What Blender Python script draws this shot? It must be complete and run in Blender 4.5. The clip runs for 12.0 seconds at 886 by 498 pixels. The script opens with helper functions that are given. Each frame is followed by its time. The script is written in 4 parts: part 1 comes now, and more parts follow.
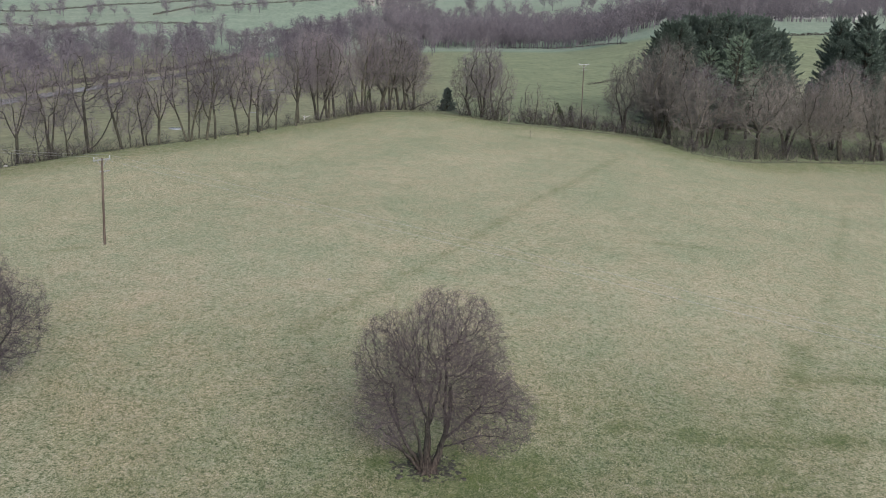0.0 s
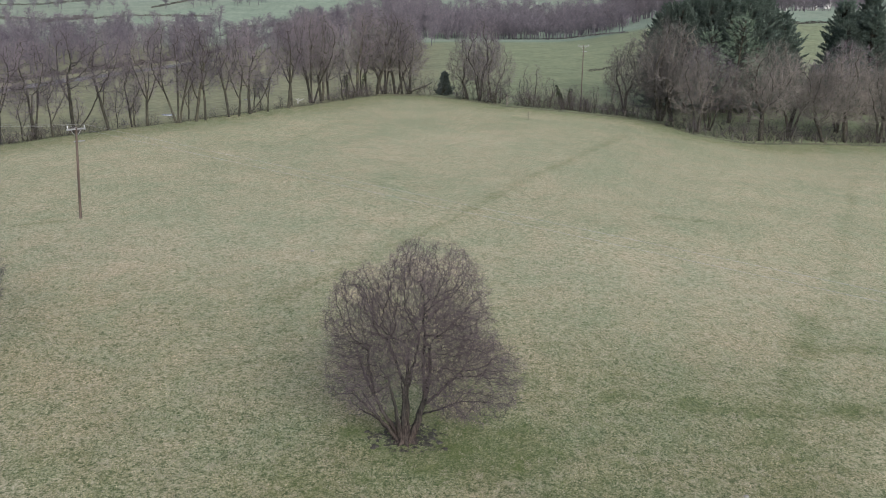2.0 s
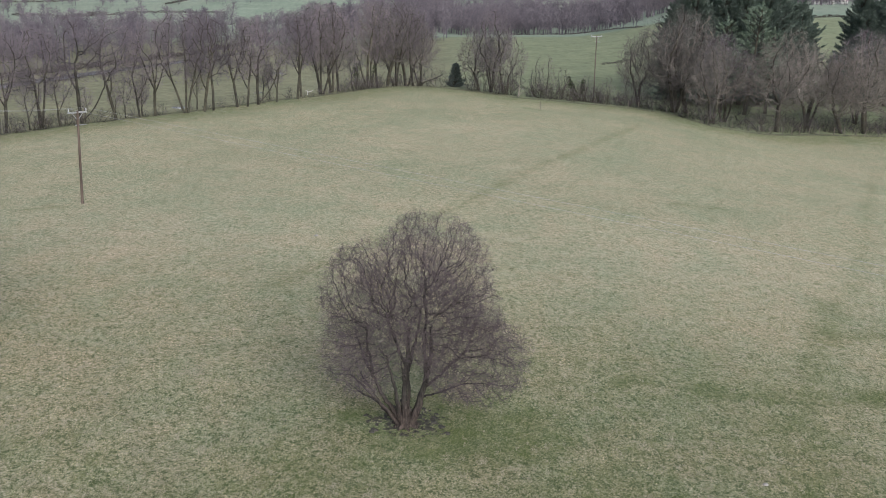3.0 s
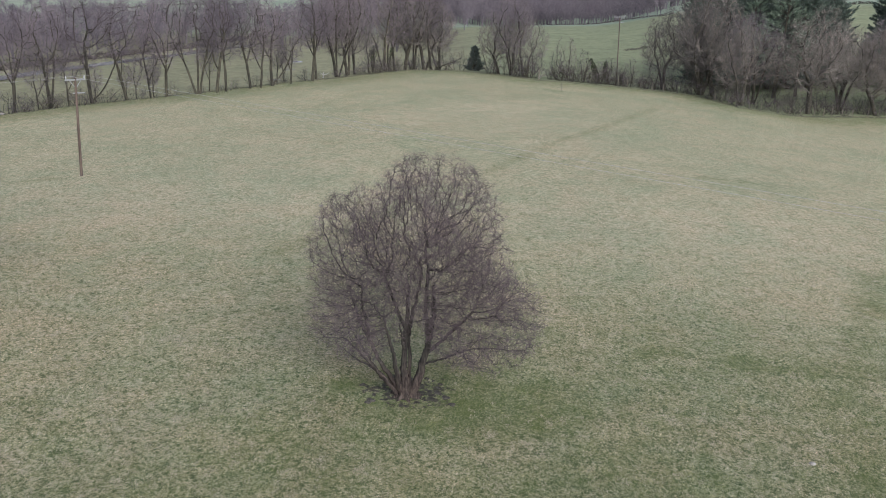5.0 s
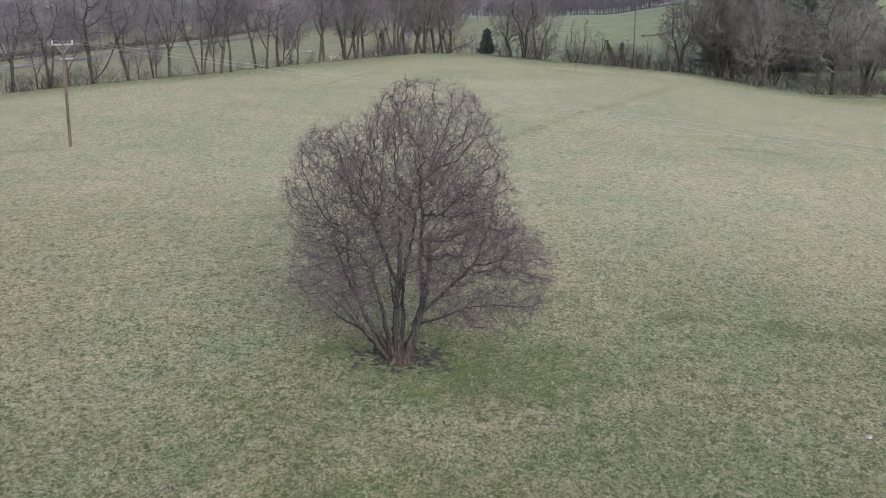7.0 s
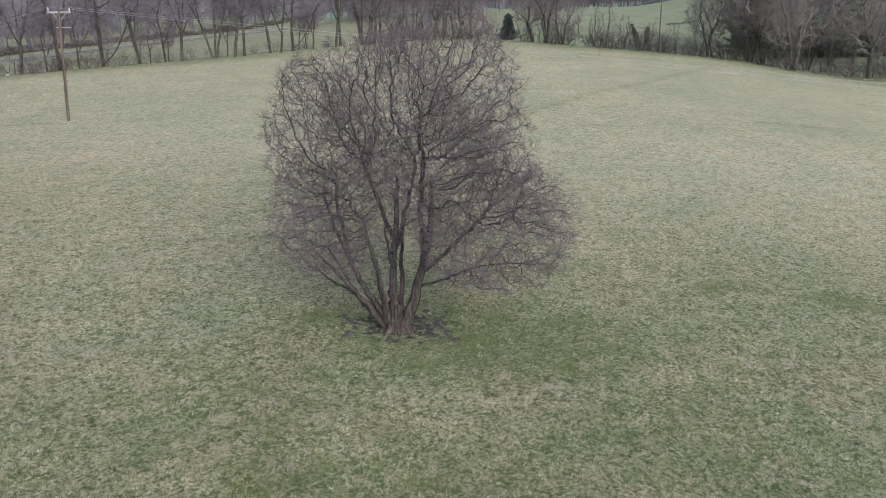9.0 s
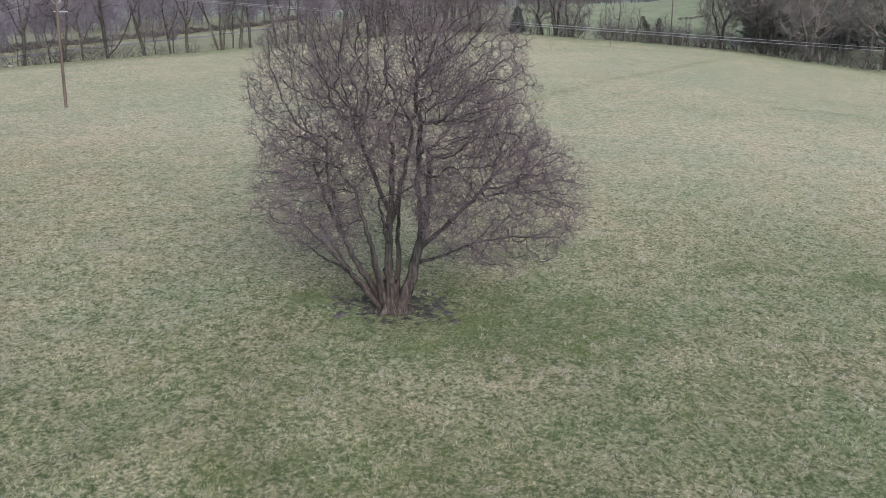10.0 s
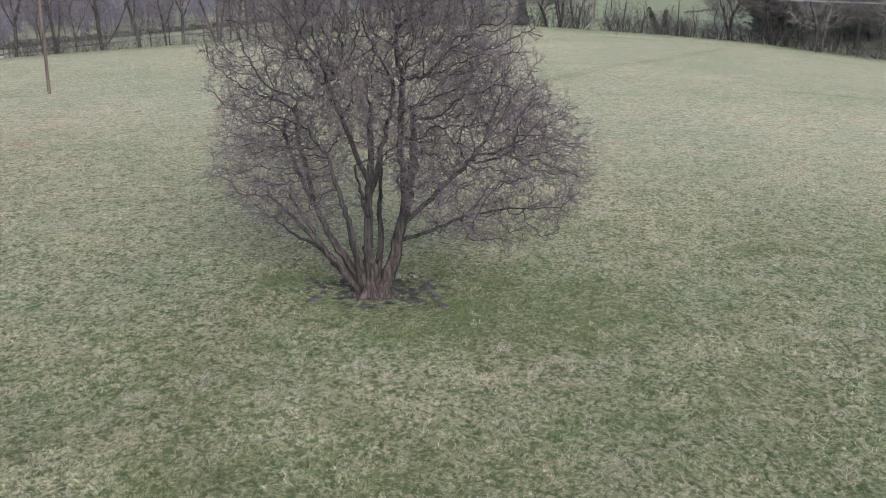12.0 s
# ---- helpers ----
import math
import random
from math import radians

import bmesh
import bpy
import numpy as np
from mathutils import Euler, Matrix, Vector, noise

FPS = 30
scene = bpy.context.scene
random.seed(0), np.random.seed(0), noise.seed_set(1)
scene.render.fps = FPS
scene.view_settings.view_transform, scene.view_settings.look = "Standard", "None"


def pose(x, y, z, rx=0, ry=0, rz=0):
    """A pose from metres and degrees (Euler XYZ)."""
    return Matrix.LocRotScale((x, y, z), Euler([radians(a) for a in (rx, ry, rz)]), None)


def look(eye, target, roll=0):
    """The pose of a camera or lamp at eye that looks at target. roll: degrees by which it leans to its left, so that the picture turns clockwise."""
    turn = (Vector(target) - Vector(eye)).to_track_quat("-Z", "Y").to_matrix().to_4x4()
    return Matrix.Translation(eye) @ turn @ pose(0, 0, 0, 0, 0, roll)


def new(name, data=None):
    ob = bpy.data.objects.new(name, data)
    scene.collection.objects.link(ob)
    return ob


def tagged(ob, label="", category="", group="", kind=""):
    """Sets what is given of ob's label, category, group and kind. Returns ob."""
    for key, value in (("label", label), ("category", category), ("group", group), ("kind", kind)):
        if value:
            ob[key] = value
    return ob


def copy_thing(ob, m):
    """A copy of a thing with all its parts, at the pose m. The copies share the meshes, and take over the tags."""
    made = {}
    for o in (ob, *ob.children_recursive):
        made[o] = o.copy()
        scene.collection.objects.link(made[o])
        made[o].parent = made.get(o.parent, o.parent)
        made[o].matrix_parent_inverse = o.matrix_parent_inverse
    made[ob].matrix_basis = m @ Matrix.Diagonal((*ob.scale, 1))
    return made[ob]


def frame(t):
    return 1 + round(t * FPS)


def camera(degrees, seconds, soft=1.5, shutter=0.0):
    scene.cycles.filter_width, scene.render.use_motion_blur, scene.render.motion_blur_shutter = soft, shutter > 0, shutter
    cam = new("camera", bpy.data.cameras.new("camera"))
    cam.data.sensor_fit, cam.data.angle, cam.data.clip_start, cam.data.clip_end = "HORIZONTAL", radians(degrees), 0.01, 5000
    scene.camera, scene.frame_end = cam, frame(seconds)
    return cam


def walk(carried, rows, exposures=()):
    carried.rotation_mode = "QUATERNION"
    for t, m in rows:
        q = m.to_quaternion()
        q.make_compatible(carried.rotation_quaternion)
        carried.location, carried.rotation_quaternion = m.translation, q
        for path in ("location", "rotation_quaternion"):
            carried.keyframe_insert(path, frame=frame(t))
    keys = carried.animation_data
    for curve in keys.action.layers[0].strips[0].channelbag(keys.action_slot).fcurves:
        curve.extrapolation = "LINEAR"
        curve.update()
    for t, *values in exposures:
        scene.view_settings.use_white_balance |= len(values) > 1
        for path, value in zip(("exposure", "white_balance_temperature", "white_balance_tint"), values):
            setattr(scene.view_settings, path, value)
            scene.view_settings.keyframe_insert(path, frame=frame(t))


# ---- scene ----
cam = camera(59.5, 12.0, soft=0.95)
PATH = [
    (0, (0.097, 0.091, 20.894), (0.083, 1.999, 20.294), 0.7),
    (0.5, (0.368, 0.677, 20.276), (0.354, 2.584, 19.673), 0.7),
    (1, (0.653, 1.299, 19.546), (0.634, 3.205, 18.94), 0.6),
    (1.5, (0.906, 1.787, 18.857), (0.88, 3.692, 18.248), 0.4),
    (2, (1.145, 2.302, 18.136), (1.124, 4.207, 17.526), 0.4),
    (2.5, (1.34, 2.902, 17.434), (1.304, 4.805, 16.822), 0.4),
    (3, (1.561, 3.509, 16.752), (1.507, 5.411, 16.137), 0.2),
    (5, (2.118, 6.16, 14.148), (2.009, 8.056, 13.522), -0.2),
    (5.5, (2.225, 6.891, 13.459), (2.101, 8.786, 12.831), -0.3),
    (6, (2.3, 7.502, 12.839), (2.176, 9.395, 12.207), -0.4),
    (6.5, (2.403, 8.199, 12.142), (2.274, 10.092, 11.509), -0.5),
    (7, (2.508, 8.95, 11.472), (2.362, 10.841, 10.837), -0.6),
    (9, (2.766, 11.799, 9.144), (2.564, 13.682, 8.504), -1.0),
    (9.5, (2.832, 12.486, 8.567), (2.618, 14.368, 7.926), -1.1),
    (10, (2.885, 13.117, 8.011), (2.658, 14.997, 7.369), -1.2),
    (10.5, (2.915, 13.747, 7.473), (2.677, 15.626, 6.83), -1.3),
    (11, (2.958, 14.311, 7.049), (2.716, 16.189, 6.405), -1.4),
    (11.5, (2.985, 14.834, 6.757), (2.742, 16.712, 6.113), -1.5),
    (12, (3.048, 15.225, 6.719), (2.807, 17.103, 6.075), -1.5),
]
walk(cam, [(t, look(eye, target, roll)) for t, eye, target, roll in PATH], exposures=[(0, 0.32, 6200, 11.0), (6, 0.42, 6000, 15.8), (12, 0.62, 5860, 15.5)])

# ---- sky and light: a bright overcast ----
world = bpy.data.worlds.new("overcast_sky")
scene.world = world
world.use_nodes = True
wn, wl = world.node_tree.nodes, world.node_tree.links
sky = wn.new("ShaderNodeTexSky")
sky.sky_type, sky.sun_disc = "NISHITA", False
sky.sun_elevation, sky.sun_rotation = radians(32), radians(150)
sky.air_density, sky.dust_density = 1.0, 4.0
wash = wn.new("ShaderNodeHueSaturation")
wash.inputs["Saturation"].default_value = 0.5
wl.new(sky.outputs["Color"], wash.inputs["Color"])
wl.new(wash.outputs["Color"], wn["Background"].inputs["Color"])
wn["Background"].inputs["Strength"].default_value = 0.15
sun = new("sun", bpy.data.lights.new("sun", "SUN"))
sun.data.energy, sun.data.angle, sun.data.color = 0.9, radians(40), (1.0, 0.97, 0.92)
sun.matrix_world = look((0, 0, 0), (-0.42, 0.74, -0.55))


# ---- materials ----
def shader(name, rough=0.9, spec=0.2):
    mat = bpy.data.materials.new(name)
    mat.use_nodes = True
    b = mat.node_tree.nodes["Principled BSDF"]
    b.inputs["Roughness"].default_value = rough
    b.inputs["Specular IOR Level"].default_value = spec
    return mat, mat.node_tree.nodes, mat.node_tree.links, b


def tex(nodes, links, scale, detail=4, rough=0.55):
    """A noise value in world-sized units."""
    c = nodes.new("ShaderNodeTexCoord")
    n = nodes.new("ShaderNodeTexNoise")
    n.inputs["Scale"].default_value, n.inputs["Detail"].default_value, n.inputs["Roughness"].default_value = scale, detail, rough
    links.new(c.outputs["Object"], n.inputs["Vector"])
    return n.outputs["Fac"]


def ramp(nodes, links, fac, stops):
    r = nodes.new("ShaderNodeValToRGB")
    while len(r.color_ramp.elements) < len(stops):
        r.color_ramp.elements.new(0.5)
    for e, (p, c) in zip(r.color_ramp.elements, stops):
        e.position, e.color = p, (*c, 1)
    links.new(fac, r.inputs["Fac"])
    return r.outputs["Color"]


def mix(nodes, links, fac, a, b, mode="MIX"):
    m = nodes.new("ShaderNodeMix")
    m.data_type, m.blend_type = "RGBA", mode
    for sock, v in ((m.inputs["Factor"], fac), (m.inputs["A"], a), (m.inputs["B"], b)):
        if isinstance(v, bpy.types.NodeSocket):
            links.new(v, sock)
        else:
            sock.default_value = v if isinstance(v, float) else (*v, 1)
    return m.outputs["Result"]


def math_node(nodes, links, op, a, b=0.0, clamp=False):
    m = nodes.new("ShaderNodeMath")
    m.operation, m.use_clamp = op, clamp
    for sock, v in ((m.inputs[0], a), (m.inputs[1], b)):
        if isinstance(v, bpy.types.NodeSocket):
            links.new(v, sock)
        else:
            sock.default_value = v
    return m.outputs[0]


def bump(nodes, links, b, height, strength, distance):
    n = nodes.new("ShaderNodeBump")
    n.inputs["Strength"].default_value, n.inputs["Distance"].default_value = strength, distance
    links.new(height, n.inputs["Height"])
    links.new(n.outputs["Normal"], b.inputs["Normal"])


def wood_mat(name, dark, light, scale=6.0, rough=0.9, streak=0.25, vary=0.25, foot=0.0):
    """Bark, twigs and timber: streaks along z, blotches, and a shift of tone from object to object."""
    mat, n, l, b = shader(name, rough, 0.15)
    c = n.new("ShaderNodeTexCoord")
    mp = n.new("ShaderNodeMapping")
    mp.inputs["Scale"].default_value = (1, 1, streak)
    t = n.new("ShaderNodeTexNoise")
    t.inputs["Scale"].default_value, t.inputs["Detail"].default_value = scale, 5
    l.new(c.outputs["Object"], mp.inputs["Vector"])
    l.new(mp.outputs["Vector"], t.inputs["Vector"])
    col = ramp(n, l, t.outputs["Fac"], [(0.3, dark), (0.7, light)])
    blot = ramp(n, l, tex(n, l, 0.7, 3), [(0.35, (0.75, 0.75, 0.75)), (0.65, (1.15, 1.12, 1.1))])
    col = mix(n, l, 1.0, col, blot, "MULTIPLY")
    if foot:
        # reddish wood rubbed bare by cattle, up to about a metre over the ground
        sep = n.new("ShaderNodeSeparateXYZ")
        l.new(c.outputs["Object"], sep.inputs["Vector"])
        worn = math_node(n, l, "SUBTRACT", math_node(n, l, "ADD", foot, t.outputs["Fac"]), sep.outputs["Z"], True)
        col = mix(n, l, 1.0, col, mix(n, l, worn, (1.0, 1.0, 1.0), (1.22, 1.08, 1.04)), "MULTIPLY")
    info = n.new("ShaderNodeObjectInfo")
    tone = ramp(n, l, info.outputs["Random"], [(0.0, (1 - vary, 1 - vary, 1 - 0.8 * vary)), (1.0, (1 + vary, 1 + 0.9 * vary, 1 + 0.8 * vary))])
    l.new(mix(n, l, 1.0, col, tone, "MULTIPLY"), b.inputs["Base Color"])
    bump(n, l, b, t.outputs["Fac"], 0.8, 0.03)
    return mat


def pasture_colour(n, l, lush_shade, dry):
    """Winter pasture: dead straw wisps over short green sward, in small clumps, over wide blotches."""
    big = tex(n, l, 0.07, 6, 0.68)
    midn = tex(n, l, 2.6, 5, 0.65)
    fine = tex(n, l, 11.0, 6, 0.74)
    blade = tex(n, l, 55.0, 3, 0.7)
    f = math_node(n, l, "ADD", math_node(n, l, "MULTIPLY", fine, 0.78), math_node(n, l, "MULTIPLY", midn, 0.22))
    f = math_node(n, l, "SUBTRACT", f, math_node(n, l, "MULTIPLY", lush_shade, 0.05))
    f = math_node(n, l, "ADD", f, math_node(n, l, "MULTIPLY", dry, 0.022))
    # tussocks about a hand across, pale on top, the shade between them put into the colour
    c = n.new("ShaderNodeTexCoord")
    warp = n.new("ShaderNodeTexNoise")
    warp.inputs["Scale"].default_value, warp.inputs["Detail"].default_value = 3.0, 3
    l.new(c.outputs["Object"], warp.inputs["Vector"])
    push = n.new("ShaderNodeVectorMath")
    push.operation = "MULTIPLY_ADD"
    push.inputs[1].default_value = (0.5, 0.5, 0.5)
    l.new(warp.outputs["Color"], push.inputs[0])
    l.new(c.outputs["Object"], push.inputs[2])
    for size, share in ((4.6, 0.13), (10.0, 0.13)):
        v = n.new("ShaderNodeTexVoronoi")
        v.inputs["Scale"].default_value = size
        l.new(push.outputs["Vector"], v.inputs["Vector"])
        f = math_node(n, l, "ADD", f, math_node(n, l, "MULTIPLY", math_node(n, l, "SUBTRACT", 0.50, v.outputs["Distance"]), share))
    col = ramp(n, l, f, [(0.375, (0.086, 0.112, 0.058)), (0.445, (0.180, 0.196, 0.116)), (0.50, (0.298, 0.296, 0.198)), (0.56, (0.395, 0.374, 0.276)), (0.64, (0.510, 0.470, 0.372))])
    wide = ramp(n, l, big, [(0.36, (0.94, 1.0, 0.96)), (0.64, (1.20, 1.13, 1.12))])
    col = mix(n, l, 1.0, col, wide, "MULTIPLY")
    patchy = ramp(n, l, tex(n, l, 0.4, 4, 0.6), [(0.38, (0.94, 0.98, 0.95)), (0.62, (1.07, 1.02, 1.01))])
    col = mix(n, l, 1.0, col, patchy, "MULTIPLY")
    grain = ramp(n, l, blade, [(0.36, (0.66, 0.69, 0.64)), (0.5, (1.0, 1.0, 1.0)), (0.64, (1.38, 1.35, 1.32))])
    col = mix(n, l, 1.0, col, grain, "MULTIPLY")
    green = mix(n, l, 1.0, (0.128, 0.163, 0.060), grain, "MULTIPLY")
    # green sward shows through in patches, more of it on lush ground and in the painted shade
    sward = math_node(n, l, "SUBTRACT", math_node(n, l, "ADD", tex(n, l, 1.3, 6, 0.72), math_node(n, l, "MULTIPLY", lush_shade, 0.36)), 0.54)
    return mix(n, l, math_node(n, l, "MULTIPLY", math_node(n, l, "MULTIPLY", sward, 2.6, True), 0.86), col, green), fine


def ground_mat():
    mat, n, l, b = shader("pasture_and_meadow", 0.95, 0.1)
    z = n.new("ShaderNodeVertexColor")
    z.layer_name = "zone"
    sep = n.new("ShaderNodeSeparateColor")
    l.new(z.outputs["Color"], sep.inputs["Color"])
    ragged = math_node(n, l, "MULTIPLY", sep.outputs["Green"], math_node(n, l, "ADD", tex(n, l, 0.9, 3), 0.45), True)
    field, fine = pasture_colour(n, l, ragged, z.outputs["Alpha"])
    # meadows and hill fields beyond, each cell its own green
    c = n.new("ShaderNodeTexCoord")
    v = n.new("ShaderNodeTexVoronoi")
    v.inputs["Scale"].default_value = 0.0075
    l.new(c.outputs["Object"], v.inputs["Vector"])
    cell = n.new("ShaderNodeSeparateColor")
    l.new(v.outputs["Color"], cell.inputs["Color"])
    # rough meadow by the river, grazed fields nearer the hedge, hill fields tinted cooler for haze
    kind = math_node(n, l, "ADD", z.outputs["Alpha"], math_node(n, l, "MULTIPLY", math_node(n, l, "SUBTRACT", cell.outputs["Green"], 0.5), 0.16), True)
    meadow = ramp(n, l, kind, [(0.1, (0.222, 0.226, 0.142)), (0.5, (0.212, 0.244, 0.146)), (0.85, (0.212, 0.276, 0.206)), (1.0, (0.244, 0.290, 0.222))])
    spread = ramp(n, l, tex(n, l, 0.09, 6, 0.7), [(0.34, (0.86, 0.87, 0.88)), (0.66, (1.12, 1.10, 1.10))])
    meadow = mix(n, l, 1.0, meadow, spread, "MULTIPLY")
    rushes = ramp(n, l, tex(n, l, 0.45, 6, 0.75), [(0.36, (0.66, 0.70, 0.70)), (0.52, (1.0, 1.0, 1.0)), (0.70, (1.34, 1.26, 1.22))])
    meadow = mix(n, l, 0.75, meadow, rushes, "MULTIPLY")
    col = mix(n, l, sep.outputs["Red"], meadow, field)
    soil = ramp(n, l, tex(n, l, 5.0, 4), [(0.3, (0.034, 0.034, 0.030)), (0.7, (0.110, 0.106, 0.088))])
    patch = math_node(n, l, "ADD", sep.outputs["Blue"], math_node(n, l, "MULTIPLY", math_node(n, l, "SUBTRACT", tex(n, l, 3.2, 6, 0.75), 0.5), 3.2))
    muddy = math_node(n, l, "MULTIPLY", math_node(n, l, "MULTIPLY", math_node(n, l, "SUBTRACT", patch, 0.52), 5.0, True), math_node(n, l, "MULTIPLY", sep.outputs["Blue"], 4.0, True))
    l.new(mix(n, l, muddy, col, soil), b.inputs["Base Color"])
    bump(n, l, b, fine, 0.9, 0.12)
    return mat


def grass_mat():
    mat, n, l, b = shader("grass_blades", 0.85, 0.15)
    z = n.new("ShaderNodeVertexColor")
    z.layer_name = "zone"
    sep = n.new("ShaderNodeSeparateColor")
    l.new(z.outputs["Color"], sep.inputs["Color"])
    col, fine = pasture_colour(n, l, sep.outputs["Green"], z.outputs["Alpha"])
    g = n.new("ShaderNodeNewGeometry")
    tone = ramp(n, l, g.outputs["Random Per Island"], [(0.0, (0.42, 0.52, 0.36)), (0.4, (0.82, 0.88, 0.76)), (0.75, (1.15, 1.10, 1.04)), (1.0, (1.75, 1.64, 1.52))])
    l.new(mix(n, l, 1.0, col, tone, "MULTIPLY"), b.inputs["Base Color"])
    return mat


def leaf_mat(name, dark, light, vary=0.2):
    mat, n, l, b = shader(name, 0.7, 0.25)
    g = n.new("ShaderNodeNewGeometry")
    col = ramp(n, l, g.outputs["Random Per Island"], [(0.0, dark), (1.0, light)])
    info = n.new("ShaderNodeObjectInfo")
    tone = ramp(n, l, info.outputs["Random"], [(0.0, (1 - vary,) * 3), (1.0, (1 + vary,) * 3)])
    l.new(mix(n, l, 1.0, col, tone, "MULTIPLY"), b.inputs["Base Color"])
    return mat


def plain_mat(name, a, c, scale=3.0, rough=0.7, metal=0.0):
    mat, n, l, b = shader(name, rough, 0.3)
    l.new(ramp(n, l, tex(n, l, scale, 4), [(0.35, a), (0.7, c)]), b.inputs["Base Color"])
    b.inputs["Metallic"].default_value = metal
    return mat


GROUND = ground_mat()
GRASS = grass_mat()
BARK_HAW = wood_mat("hawthorn_bark", (0.018, 0.017, 0.017), (0.098, 0.092, 0.082), 17, streak=0.13, vary=0.1, foot=1.0)
BARK_RED = wood_mat("worn_red_hawthorn_base", (0.014, 0.012, 0.011), (0.112, 0.094, 0.083), 22, streak=0.13, vary=0.05)
TWIG_HAW = wood_mat("hawthorn_twigs", (0.070, 0.059, 0.062), (0.222, 0.190, 0.198), 5, vary=0.1)
BARK = wood_mat("alder_bark", (0.032, 0.032, 0.026), (0.104, 0.101, 0.076), 5)
BARK_PALE = wood_mat("lichened_bark", (0.090, 0.086, 0.074), (0.250, 0.240, 0.205), 1.5)
TWIG = wood_mat("alder_twigs", (0.132, 0.118, 0.130), (0.275, 0.250, 0.272), 1.2)
TWIG_WARM = wood_mat("brown_twigs", (0.118, 0.110, 0.104), (0.300, 0.284, 0.254), 0.35)
# the valley's haze is put into this paler grey-purple
TWIG_HAZE = wood_mat("hazy_distant_twigs", (0.126, 0.118, 0.136), (0.204, 0.190, 0.212), 0.4)
PINE = leaf_mat("pine_needles", (0.068, 0.096, 0.080), (0.132, 0.170, 0.138))
PINE_PALE = leaf_mat("scots_pine_needles", (0.120, 0.170, 0.128), (0.235, 0.300, 0.215))
STRAW = leaf_mat("dead_straw", (0.270, 0.250, 0.165), (0.560, 0.505, 0.390), 0.0)
PINE_GREY = leaf_mat("grey_green_needles", (0.080, 0.102, 0.094), (0.160, 0.195, 0.174))
IVY = leaf_mat("ivy_leaves", (0.022, 0.034, 0.016), (0.060, 0.075, 0.032))
POLE = wood_mat("creosoted_pole", (0.072, 0.056, 0.048), (0.160, 0.128, 0.108), 4, 0.85, 0.1, 0.05)
POST = wood_mat("weathered_post", (0.150, 0.140, 0.118), (0.280, 0.262, 0.225), 7, 0.9, 0.1)
STEEL = plain_mat("galvanised_steel", (0.34, 0.35, 0.36), (0.50, 0.51, 0.52), 9, 0.5, 0.7)
GLAZE = plain_mat("pale_porcelain", (0.62, 0.64, 0.66), (0.78, 0.79, 0.80), 6, 0.25)
WIRE = plain_mat("bare_aluminium_wire", (0.40, 0.41, 0.42), (0.52, 0.53, 0.54), 2, 0.4, 0.3)
RENDER = plain_mat("white_render", (0.62, 0.61, 0.58), (0.78, 0.77, 0.74), 0.6, 0.9)
SLATE = plain_mat("slate_roof", (0.09, 0.09, 0.10), (0.17, 0.17, 0.18), 1.5, 0.7)
PANE = plain_mat("dark_window_glass", (0.03, 0.035, 0.04), (0.06, 0.065, 0.07), 1.0, 0.15)
DEAD = wood_mat("bleached_dead_wood", (0.45, 0.44, 0.41), (0.75, 0.74, 0.70), 6, vary=0.05)
STONE = plain_mat("pale_stone", (0.24, 0.23, 0.21), (0.42, 0.41, 0.38), 7, 0.9)
SOIL = plain_mat("trodden_soil", (0.036, 0.034, 0.030), (0.105, 0.100, 0.085), 12, 0.95)
# hedge brown lightened to stand for haze over the far fields
HEDGE = leaf_mat("haze_paled_hedge", (0.062, 0.056, 0.050), (0.130, 0.116, 0.100))


def water_mat():
    mat, n, l, b = shader("sky_glint_water", 0.12, 0.5)
    # pale base colour stands in for the sky's glint on the water
    b.inputs["Base Color"].default_value = (0.34, 0.35, 0.36, 1)
    bump(n, l, b, tex(n, l, 0.8, 3), 0.25, 0.08)
    return mat


WATER = water_mat()

# ---- the lie of the land ----
EDGE = [(-110, 0), (-75, 60), (-58, 98), (-49, 112), (-36, 124.6), (-24, 140.6), (-19, 153), (-13.6, 161), (-4, 162.4), (4, 157),
        (11.4, 151.5), (22.5, 152), (33, 153), (40, 151), (43.5, 138), (50.5, 136.5), (64, 142), (90, 149), (160, 160), (170, -160), (-130, -160)]
RIVER = [(-154, 158), (-131, 205), (-128, 232), (-121, 268), (-111, 310), (-101, 366), (-90, 430), (-74, 492)]
RIVER_Z = -7.3


def ss(a, b, v):
    t = np.clip((v - a) / (b - a), 0, 1)
    return t * t * (3 - 2 * t)


def near_line(x, y, line):
    """Distance from the points to a polyline."""
    best = np.full(np.shape(x), 1e9)
    for (ax, ay), (bx, by) in zip(line[:-1], line[1:]):
        dx, dy = bx - ax, by - ay
        t = np.clip(((x - ax) * dx + (y - ay) * dy) / (dx * dx + dy * dy), 0, 1)
        best = np.minimum(best, np.hypot(x - ax - t * dx, y - ay - t * dy))
    return best


def outside(x, y):
    """Distance outside the field's edge, negative within."""
    inside = np.zeros(np.shape(x), bool)
    ring = EDGE + EDGE[:1]
    for (ax, ay), (bx, by) in zip(ring[:-1], ring[1:]):
        if ay != by:
            inside ^= ((ay > y) != (by > y)) & (x < (bx - ax) * (y - ay) / (by - ay) + ax)
    d = near_line(x, y, ring)
    return np.where(inside, -d, d)


